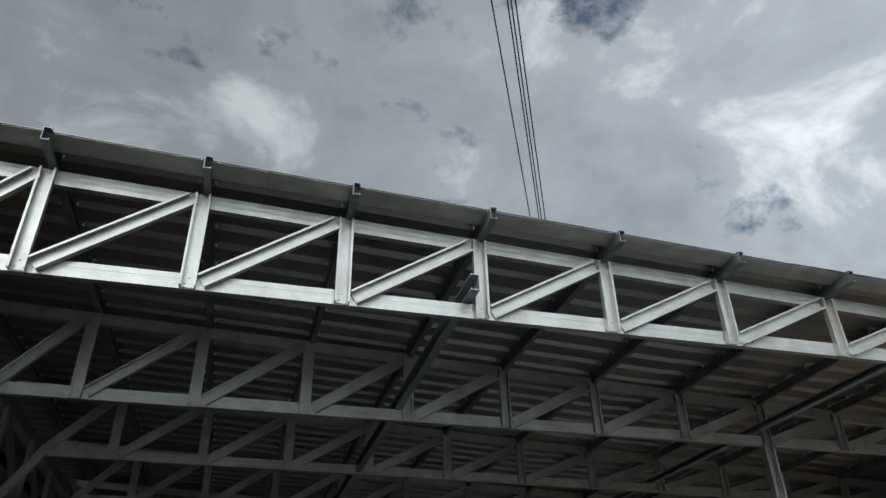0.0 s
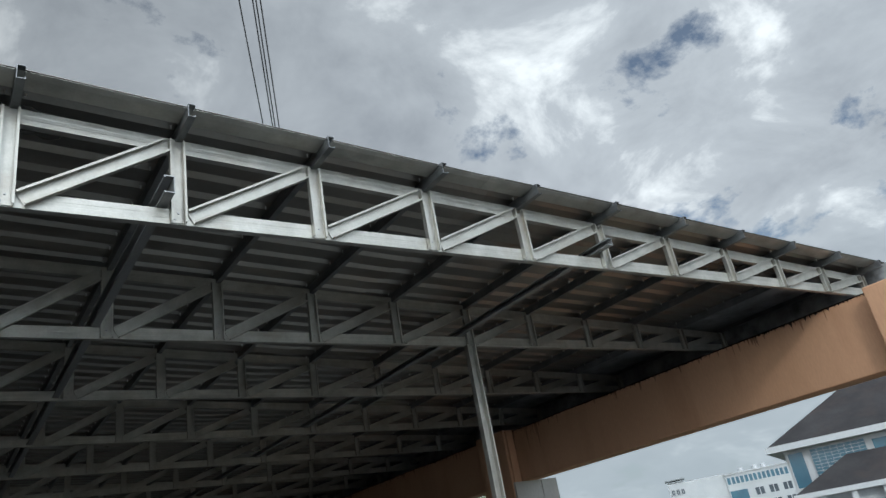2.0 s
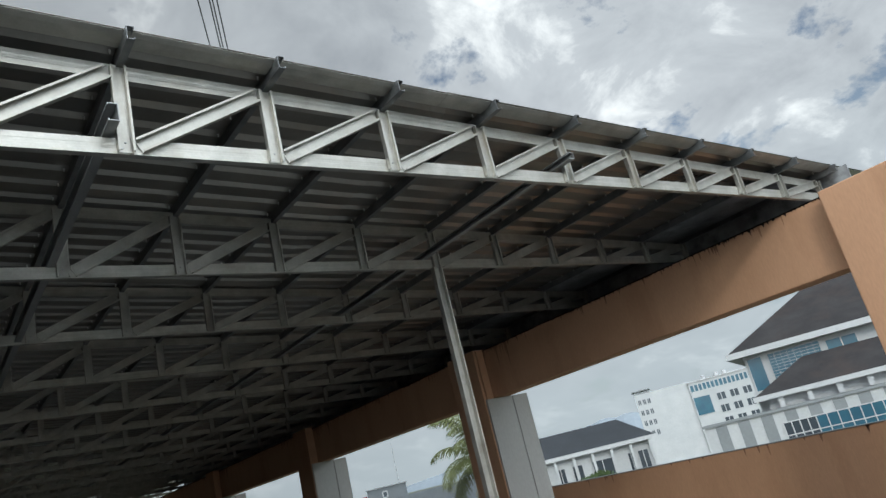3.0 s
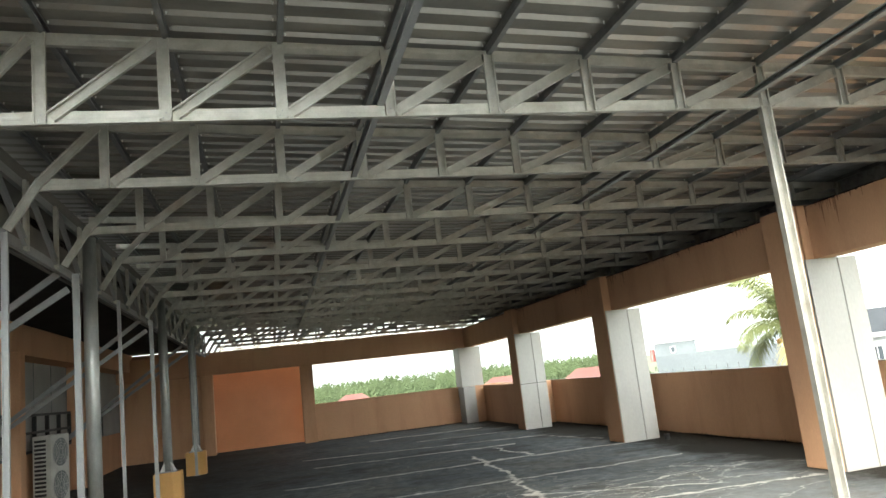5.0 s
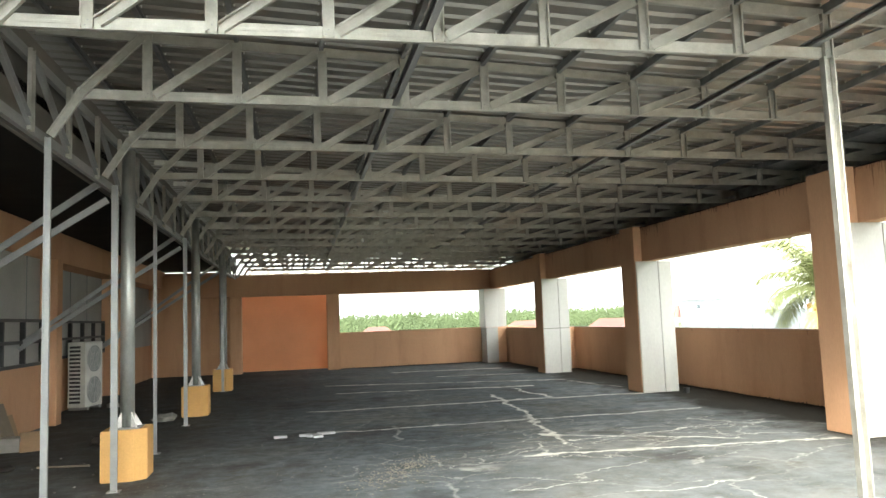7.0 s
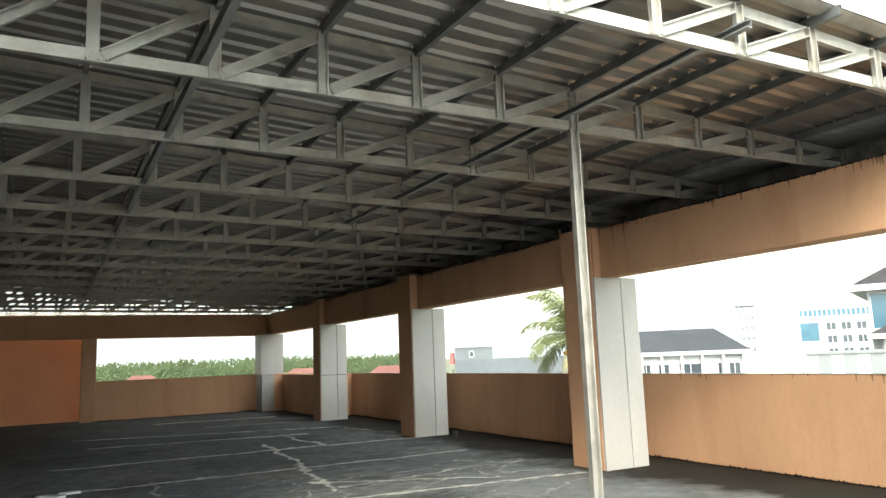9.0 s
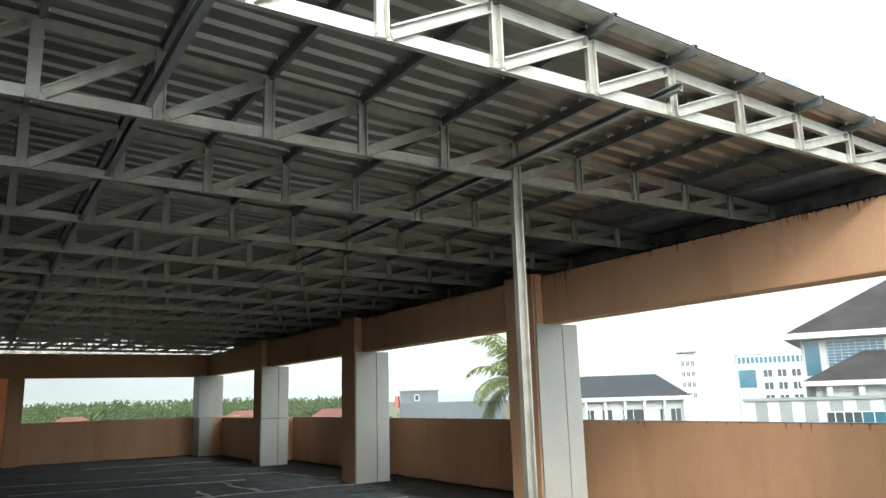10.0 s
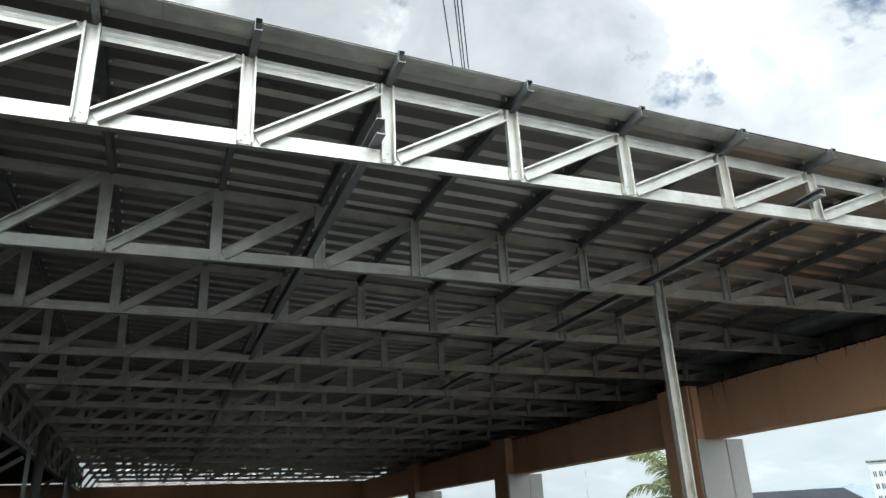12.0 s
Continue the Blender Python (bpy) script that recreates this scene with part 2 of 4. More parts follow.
def floor_material():
    """Dark bitumen coat with pale mortar lines, dust and scuffs."""
    mat = material("bitumen_floor", (0.178, 0.202, 0.220), 0.72, 0, (0.092, 0.108, 0.120), 0.5, 70, 0.45, dirt=(0.24, 0.23, 0.205), dirt_scale=0.6, dirt_amount=0.6, spec=0.14)
    nt = mat.node_tree
    N, L = nt.nodes.new, nt.links.new
    b = nt.nodes["Principled BSDF"]
    b.inputs["IOR"].default_value = 1.28
    col = b.inputs["Base Color"].links[0].from_socket
    co = N("ShaderNodeTexCoord")
    obj = co.outputs["Object"]

    def math_node(op, a, c=None):
        m = N("ShaderNodeMath"); m.operation = op
        for k, v in enumerate((a, c)):
            if v is None:
                continue
            if isinstance(v, (int, float)):
                m.inputs[k].default_value = v
            else:
                L(v, m.inputs[k])
        return m.outputs[0]

    def ramp(v, a, c, lo=0.0, hi=1.0):
        m = N("ShaderNodeMapRange")
        m.inputs["From Min"].default_value, m.inputs["From Max"].default_value = a, c
        m.inputs["To Min"].default_value, m.inputs["To Max"].default_value = lo, hi
        L(v, m.inputs["Value"])
        return m.outputs[0]

    def cloud(scale, detail=5, shift=(0, 0, 0), rough=0.55):
        sh = N("ShaderNodeVectorMath"); sh.operation = "ADD"; sh.inputs[1].default_value = shift
        n = N("ShaderNodeTexNoise")
        n.inputs["Scale"].default_value, n.inputs["Detail"].default_value, n.inputs["Roughness"].default_value = scale, detail, rough
        L(obj, sh.inputs[0]); L(sh.outputs[0], n.inputs["Vector"])
        return n

    def lay(c, fac, rgb):
        m = N("ShaderNodeMix"); m.data_type = "RGBA"; m.inputs["B"].default_value = (*rgb, 1)
        L(fac, m.inputs["Factor"]); L(c, m.inputs["A"])
        return m.outputs["Result"]

    # trowel marks and blotches in the coat
    patch = N("ShaderNodeMix"); patch.data_type, patch.blend_type = "RGBA", "MULTIPLY"; patch.inputs["Factor"].default_value = 1.0
    L(col, patch.inputs["A"]); L(ramp(cloud(4.5, 9, (2, 9, 0), 0.72).outputs["Fac"], 0.34, 0.66, 0.55, 1.35), patch.inputs["B"])
    col = patch.outputs["Result"]
    # dust, and a paler coat towards the open end to bounce light upward
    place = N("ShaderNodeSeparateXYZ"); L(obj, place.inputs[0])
    open_end_pale = ramp(math_node("ADD", place.outputs["Y"], math_node("MULTIPLY", place.outputs["X"], -0.45)), 1.0, 9.0, 1.0, 0.0)
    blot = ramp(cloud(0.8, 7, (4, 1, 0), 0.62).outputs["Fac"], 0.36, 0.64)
    col = lay(col, math_node("MULTIPLY", open_end_pale, ramp(blot, 0.0, 1.0, 0.35, 0.95)), (0.30, 0.305, 0.295))
    # black damp streaks
    damp = ramp(cloud(0.7, 7, (9, 3, 0), 0.6).outputs["Fac"], 0.54, 0.66, 0.0, 0.7)
    col = lay(col, damp, (0.045, 0.046, 0.048))
    # the inner coat is wet, and darkened with depth to cut bounced light
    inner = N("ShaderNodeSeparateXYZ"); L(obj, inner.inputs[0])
    wet_depth = math_node("ADD", inner.outputs["Y"], math_node("MULTIPLY", inner.outputs["X"], -0.55))
    wet_depth = math_node("ADD", wet_depth, math_node("MULTIPLY", cloud(0.45, 7, (1, 6, 0), 0.6).outputs["Fac"], 7.0))
    col = lay(col, ramp(wet_depth, 13.0, 20.0, 0.0, 0.25), (0.046, 0.054, 0.060))
    warp = cloud(1.1, 8, (0, 0, 0), 0.62)
    wv = N("ShaderNodeVectorMath"); wv.operation = "MULTIPLY_ADD"; wv.inputs[1].default_value = (0.9, 0.9, 0)
    L(warp.outputs["Color"], wv.inputs[0]); L(obj, wv.inputs[2])
    vm = N("ShaderNodeMapping"); vm.inputs["Scale"].default_value = (0.5, 1.15, 1)
    L(wv.outputs[0], vm.inputs["Vector"])
    cracks = None
    for sc, wide, lo, hi in ((0.9, 0.012, 0.42, 0.56), (2.3, 0.020, 0.50, 0.60)):
        vor = N("ShaderNodeTexVoronoi"); vor.feature = "DISTANCE_TO_EDGE"; vor.inputs["Scale"].default_value = sc
        L(vm.outputs[0], vor.inputs["Vector"])
        v = ramp(vor.outputs["Distance"], wide * 0.2, wide, 1.0, 0.0)
        v = math_node("MULTIPLY", v, ramp(cloud(0.38, 5, (3.0 + sc, 11.0, 0)).outputs["Fac"], lo, hi))
        cracks = v if cracks is None else math_node("MAXIMUM", cracks, v)
    east = N("ShaderNodeSeparateXYZ"); L(obj, east.inputs[0])
    cracks = math_node("MULTIPLY", cracks, ramp(east.outputs["X"], -1.5, 2.5, 0.15, 1.0))
    cracks = math_node("MULTIPLY", cracks, ramp(place.outputs["Y"], 9.0, 13.0, 0.6, 0.2))
    # ragged runs of pale mortar along the joints of the slab and across them
    bend = N("ShaderNodeVectorMath"); bend.operation = "MULTIPLY_ADD"; bend.inputs[1].default_value = (0.55, 0.55, 0)
    shifted = N("ShaderNodeVectorMath"); shifted.operation = "ADD"; shifted.inputs[1].default_value = (-0.275, -0.275, 0)
    L(cloud(1.6, 9, (3, 5, 0), 0.66).outputs["Color"], bend.inputs[0]); L(obj, shifted.inputs[0]); L(shifted.outputs[0], bend.inputs[2])
    girth = ramp(cloud(2.2, 7, (8, 8, 0), 0.65).outputs["Fac"], 0.32, 0.68, 2.6, 0.45)

    def run(x0, y0, x1, y1, wide):
        a, d = Vector((x0, y0, 0)), Vector((x1 - x0, y1 - y0, 0))
        p = N("ShaderNodeVectorMath"); p.operation = "SUBTRACT"; p.inputs[1].default_value = a
        L(bend.outputs[0], p.inputs[0])
        dot = N("ShaderNodeVectorMath"); dot.operation = "DOT_PRODUCT"; dot.inputs[1].default_value = d / d.length_squared
        L(p.outputs[0], dot.inputs[0])
        on = N("ShaderNodeClamp"); L(dot.outputs["Value"], on.inputs["Value"])
        foot = N("ShaderNodeVectorMath"); foot.operation = "SCALE"; foot.inputs[0].default_value = d
        L(on.outputs[0], foot.inputs["Scale"])
        off = N("ShaderNodeVectorMath"); off.operation = "DISTANCE"
        L(p.outputs[0], off.inputs[0]); L(foot.outputs[0], off.inputs[1])
        return ramp(math_node("MULTIPLY", off.outputs["Value"], girth), wide * 0.35, wide, 1.0, 0.0)

    runs = cracks
    for r in ((3.2, 21.9, 6.3, 21.5, 0.15), (1.0, 18.6, 6.5, 16.8, 0.11), (1.2, 16.5, 5.4, 15.8, 0.12), (0.6, 13.45, 7.0, 13.3, 0.13), (4.0, 19.6, 6.3, 19.2, 0.09),
              (0.6, 10.9, 6.6, 10.9, 0.085), (2.9, 8.2, 6.5, 7.85, 0.075), (3.5, 9.5, 5.5, 8.3, 0.055), (3.6, 8.9, 6.0, 9.3, 0.035),
              (4.1, 14.5, 3.95, 11.9, 0.10), (3.95, 11.9, 3.45, 8.7, 0.075), (4.85, 15.6, 5.0, 13.5, 0.08), (6.5, 16.4, 7.0, 13.9, 0.10),
              (2.2, 6.75, 3.1, 6.8, 0.025), (3.1, 6.3, 4.4, 6.4, 0.03)):
        runs = math_node("MAXIMUM", runs, run(*r))
    runs = math_node("MULTIPLY", runs, ramp(cloud(3.2, 7, (6, 1, 0), 0.7).outputs["Fac"], 0.36, 0.52, 0.32, 1.0))
    col = lay(col, runs, (0.72, 0.715, 0.67))
    # dark brown blotches towards the posts and the side aisle
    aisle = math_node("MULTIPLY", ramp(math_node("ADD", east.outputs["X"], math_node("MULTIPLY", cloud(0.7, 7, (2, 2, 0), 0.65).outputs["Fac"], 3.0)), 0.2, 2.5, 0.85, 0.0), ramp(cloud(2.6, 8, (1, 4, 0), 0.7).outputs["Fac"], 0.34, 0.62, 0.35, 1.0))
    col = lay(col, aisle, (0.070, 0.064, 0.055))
    dirt = math_node("MULTIPLY", ramp(cloud(1.2, 8, (5, 7, 0), 0.7).outputs["Fac"], 0.5, 0.64, 0.0, 0.55), ramp(cloud(9.0, 4, (5, 1, 0), 0.7).outputs["Fac"], 0.4, 0.6))
    col = lay(col, dirt, (0.12, 0.105, 0.080))
    # scattered grit in drifts
    grit = math_node("MULTIPLY", ramp(cloud(24, 3, (7, 7, 0)).outputs["Fac"], 0.62, 0.70), ramp(cloud(0.55, 6, (6, 9, 0), 0.65).outputs["Fac"], 0.46, 0.60, 0.0, 0.75))
    col = lay(col, grit, (0.40, 0.385, 0.33))
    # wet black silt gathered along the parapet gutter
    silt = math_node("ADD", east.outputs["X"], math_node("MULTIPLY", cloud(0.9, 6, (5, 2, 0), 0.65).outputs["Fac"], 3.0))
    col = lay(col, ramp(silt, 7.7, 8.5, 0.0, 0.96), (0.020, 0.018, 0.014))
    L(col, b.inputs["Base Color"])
    return mat


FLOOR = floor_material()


# ---- mesh helpers ----
def mesh_of(name, bm, mat, smooth=False):
    me = bpy.data.meshes.new(name)
    bmesh.ops.recalc_face_normals(bm, faces=bm.faces)
    bm.to_mesh(me)
    bm.free()
    me.materials.append(mat)
    if smooth:
        for p in me.polygons:
            p.use_smooth = True
    return me


def part(name, bm, mat, parent=None, label="", smooth=False):
    ob = new(name, mesh_of(name, bm, mat, smooth))
    if parent is not None:
        ob.parent = parent
    if label:
        tagged(ob, label)
    return ob


def thing(name, m, label, category, group="", kind=""):
    ob = new(name)
    ob.empty_display_size = 0.1
    ob.matrix_basis = m
    return tagged(ob, label, category, group, kind)


def box(bm, x0, x1, y0, y1, z0, z1, bevel=0.0):
    vs = [bm.verts.new((x, y, z)) for x in (x0, x1) for y in (y0, y1) for z in (z0, z1)]
    quads = ((0, 1, 3, 2), (4, 6, 7, 5), (0, 4, 5, 1), (2, 3, 7, 6), (0, 2, 6, 4), (1, 5, 7, 3))
    fs = [bm.faces.new([vs[i] for i in q]) for q in quads]
    if bevel:
        es = list({e for f in fs for e in f.edges})
        bmesh.ops.bevel(bm, geom=es, offset=bevel, segments=2, affect="EDGES", profile=0.5)
    return bm


def boxes(*dims, bevel=0.0):
    bm = bmesh.new()
    for d in dims:
        box(bm, *d, bevel=bevel)
    return bm


def channel(bm, p0, p1, web, flange, w=0.075, f=0.034, t=0.0035, lip=0.010):
    """A lipped steel channel from p0 to p1: web and flange are the directions of its profile."""
    p0, p1 = Vector(p0), Vector(p1)
    ax = (p1 - p0).normalized()
    u = Vector(web); u = (u - ax * u.dot(ax)).normalized()
    v = ax.cross(u)
    if v.dot(Vector(flange)) < 0:
        v = -v
    h = w / 2
    g = min(0.012, h * 0.35)
    prof = [(-h, 0), (-g, 0), (-g * 0.6, 0.0009), (g * 0.6, 0.0009), (g, 0), (h, 0), (h, f), (h - lip, f), (h - lip, f - t), (h - t, f - t), (h - t, t), (-h + t, t), (-h + t, f - t), (-h + lip, f - t), (-h + lip, f), (-h, f)]
    ra = [bm.verts.new(p0 + u * a + v * b) for a, b in prof]
    rb = [bm.verts.new(p1 + u * a + v * b) for a, b in prof]
    n = len(prof)
    for i in range(n):
        bm.faces.new((ra[i], ra[(i + 1) % n], rb[(i + 1) % n], rb[i]))
    bm.faces.new(ra[::-1]); bm.faces.new(rb)
    return bm


def tube(bm, p0, p1, r0, r1=None, n=16):
    p0, p1 = Vector(p0), Vector(p1)
    r1 = r0 if r1 is None else r1
    ax = (p1 - p0).normalized()
    u = ax.orthogonal().normalized(); v = ax.cross(u)
    ra = [bm.verts.new(p0 + (u * math.cos(k * math.tau / n) + v * math.sin(k * math.tau / n)) * r0) for k in range(n)]
    rb = [bm.verts.new(p1 + (u * math.cos(k * math.tau / n) + v * math.sin(k * math.tau / n)) * r1) for k in range(n)]
    for i in range(n):
        bm.faces.new((ra[i], ra[(i + 1) % n], rb[(i + 1) % n], rb[i]))
    bm.faces.new(ra[::-1]); bm.faces.new(rb)
    return bm


def structure(name, bm, mat, label, category="", smooth=False):
    return tagged(part(name, bm, mat, smooth=smooth), label, category or name.split("_")[0], kind="structure")


# ---- large structure ----
BAY, X2, T_Y0, T_STEP, T_N = 0.674, 1.26, 3.015, 1.585, 16
node = lambda i: X2 + BAY * (i - 2) + 0.014 * max(0, i - 2)   # bays grow a little past the second
zb = lambda x: 3.25 - 0.006 * (x - 3)      # lower edge of the bottom chord
zt = lambda x: 3.675 - 0.044 * (x - 1.26) + 0.010 * max(0.0, x - 3.0)   # upper edge of the top chord


def lift(x, y):
    """How far the roof has been packed up on its high side, behind the first trusses."""
    return 0.02 * max(0.0, 4.0 - x) * min(1.0, max(0.0, (y - T_Y0) / (2 * T_STEP)))


ROOF_Y0, ROOF_Y1 = 2.82, 25.2
WALL_X, PAR_X, FAR_Y = -4.20, 8.10, 24.80

ground = structure("ground", boxes((-4000, 4000, -4000, 4000, -9.4, -9.0)), GROUND, "green and brown level ground far below the roof", "ground")
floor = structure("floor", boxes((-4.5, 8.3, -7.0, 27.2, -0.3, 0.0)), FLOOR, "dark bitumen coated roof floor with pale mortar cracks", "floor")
storeys = structure("lower_storeys", boxes((-4.4, 8.2, -6.9, 27.1, -9.0, -0.3)), ORANGE, "orange painted storeys under the roof floor", "building")

# parapet along the open side, with its darker coping line
structure("parapet_east", boxes((PAR_X, PAR_X + 0.13, -7.0, FAR_Y + 0.2, 0, 1.165), bevel=0.012), ORANGE, "orange painted parapet wall with rain stains", "parapet")
structure("parapet_north", boxes((1.74, PAR_X, FAR_Y, FAR_Y + 0.13, 0, 1.19), bevel=0.012), ORANGE, "orange painted parapet wall under the far opening", "parapet")
structure("parapet_south", boxes((WALL_X, PAR_X, -7.0, -6.87, 0, 1.165), bevel=0.012), ORANGE, "orange painted parapet wall closing the open roof", "parapet")

# concrete beams over the open sides
BEAM_X, BEAM_Z0, BEAM_Z1 = 6.90, 2.49, 3.15
structure("beam_east", boxes((BEAM_X, BEAM_X + 0.30, 2.73, FAR_Y + 0.1, BEAM_Z0, BEAM_Z1), bevel=0.012), ORANGE, "orange painted concrete beam with dark mould along its top", "beam")
structure("beam_north", boxes((WALL_X, 6.9, FAR_Y - 0.2, FAR_Y + 0.1, 2.46, 3.17), bevel=0.012), ORANGE, "orange painted concrete beam over the far opening", "beam")
structure("pillar_north", boxes((1.33, 1.735, FAR_Y - 0.24, FAR_Y + 0.1, 0, 2.46), bevel=0.012), ORANGE, "orange painted pillar beside the far opening", "pillar")
structure("pillar_north_west", boxes((-1.75, -1.38, FAR_Y - 0.24, FAR_Y + 0.1, 0, 2.46), bevel=0.012), ORANGE, "orange painted pillar at the far wall", "pillar")
structure("wall_north", boxes((WALL_X, 1.72, 25.6, 25.8, 0, 3.1)), ORANGE_DEEP, "deep orange painted wall in the far recess", "wall")


def column(cy, y0, y1, high, clad=True):
    ob = thing("column", pose(6.74, cy, 0), "orange painted concrete column with white clad outer face", "column", "columns along the parapet", "structure")
    part("shaft", boxes((0, 0.36, y0 - cy, y1 - cy, 0, high), bevel=0.012), ORANGE, ob, "orange painted shaft")
    if clad:
        f0, f1, back = y0 - cy - 0.036, y0 - cy - 0.002, y1 - cy + 0.02
        part("clad_panel", boxes((0.014, 0.462, f0, f1, 0, BEAM_Z0 - 0.002), bevel=0.005), CLAD, ob, "white clad panel")
        part("clad_panel", boxes((0.474, 0.742, f0, back, 0, BEAM_Z0 - 0.002), bevel=0.005), CLAD, ob, "white clad panel")
        part("backing", boxes((0.364, 0.472, f1 - 0.02, back - 0.01, 0, BEAM_Z0 - 0.004)), MOULD, ob, "dark open joint")
        if cy < 10:
            part("cover_strip", boxes((0.03, 0.145, f0 + 0.004, f1, BEAM_Z0, BEAM_Z1), bevel=0.004), ORANGE, ob, "orange painted cover strip beside the beam")
        if cy > 16:
            part("joint", boxes((0.012, 0.744, f0 - 0.002, f0 + 0.01, 1.16, 1.172)), MOULD, ob, "dark open joint")
    return ob


column(8.05, 7.74, 8.36, 3.17)
column(13.56, 13.26, 13.86, 3.17)
column(19.07, 18.80, 19.36, 3.17)
column(2.43, 2.12, 2.73, 3.16, clad=False)

corner = thing("corner_column", pose(6.52, 24.0, 0), "white clad corner column with foot panel greyed as shade", "column", "", "structure")
part("clad_panel", boxes((0.0, 0.46, 0, 0.75, 1.19, 2.47), bevel=0.006), CLAD, corner, "white clad upper panel")
# foot is the same pale clad; a greyer colour stands for its shade
part("clad_panel", boxes((0.04, 0.44, 0.02, 0.75, 0, 1.175), bevel=0.006), GREYWALL, corner, "grey foot panel")
part("clad_panel", boxes((0.47, 0.76, 0.06, 0.75, 1.19, 2.47), bevel=0.006), CLAD, corner, "white clad side panel")
part("foot", boxes((0.455, 0.755, 0.10, 0.75, 0, 1.165), bevel=0.01), ORANGE, corner, "orange painted foot")
structure("parapet_return", boxes((7.28, PAR_X - 0.004, 20.0, FAR_Y - 0.004, 0, 1.161), bevel=0.012), ORANGE, "orange painted thickened parapet by the corner", "parapet")

# west wall: low orange wall, black framed lights, boards, beam, pillars
NEAR_X = -3.82
structure("wall_west_low", boxes((NEAR_X - 0.4, NEAR_X, -7, 13.7, 0, 1.04)), ORANGE, "orange painted low wall", "wall")
structure("wall_west_low_far", boxes((WALL_X - 0.2, WALL_X, 13.98, 25.6, 0, 1.02)), ORANGE, "orange painted low wall in the recess", "wall")
structure("wall_west_board", boxes((NEAR_X - 0.4, NEAR_X - 0.06, -7, 13.7, 1.04, 2.80)), GREYWALL, "grey white boarded wall", "wall")
structure("wall_west_board_far", boxes((WALL_X - 0.2, WALL_X - 0.06, 13.98, 25.6, 1.02, 2.80)), GREYWALL, "grey white boarded wall in the recess", "wall")
structure("beam_west", boxes((WALL_X - 0.2, NEAR_X + 0.03, -7, 25.0, 2.80, 3.34), bevel=0.01), ORANGE, "orange painted beam along the wall", "beam")
for py in (2.7, 8.2, 13.7, 19.2):
    structure("pillar_west", boxes((WALL_X - 0.1, -3.60, py, py + 0.28, 0, 2.80), bevel=0.012), ORANGE, "orange painted wall pillar", "pillar")
structure("ceiling_west", boxes((WALL_X - 0.2, -1.62, -7, 25.6, 3.37, 3.45)), DARK_CEIL, "ceiling over the side aisle, coloured near black", "ceiling")
# unseen wall, added to stop south light from entering the aisle
structure("wall_aisle_end", boxes((WALL_X - 0.2, -1.70, 0.9, 1.1, 0, 3.36)), ORANGE, "unseen orange wall added to keep south light out of the aisle", "wall")
structure("wall_west_end", boxes((WALL_X, -1.75, 25.0, 25.2, 0, 3.3)), ORANGE, "orange painted end wall in shade", "wall")


def window_strip(x, y0, y1):
    ob = thing("window", pose(x, y0, 1.03), "black framed window strip with frosted grey panes", "window", "windows in the side wall", "structure")
    n = max(2, round((y1 - y0) / 0.85))
    st = (y1 - y0) / n
    for z in (0.0, 0.36, 0.70):
        part("frame_bar", boxes((-0.05, 0.03, 0, y1 - y0, z, z + 0.05), bevel=0.004), BLACK, ob)
    for k in range(n + 1):
        part("frame_bar", boxes((-0.05, 0.028, k * st - 0.025, k * st + 0.025, 0.05, 0.70), bevel=0.004), BLACK, ob)
    return ob


for x, a, b in ((NEAR_X, 3.0, 8.18), (NEAR_X, 8.5, 13.68), (WALL_X, 14.0, 19.18), (WALL_X, 19.5, 22.5)):
    window_strip(x, a, b)
# upright joints of the boards above the windows
for k in range(14):
    y = 3.3 + k * 1.22
    x = NEAR_X if y < 13.7 else WALL_X
    structure("trim_board_joint", boxes((x - 0.062, x - 0.052, y, y + 0.03, 1.78, 2.80)), GREYP, "grey cover strip over a board joint", "trim")


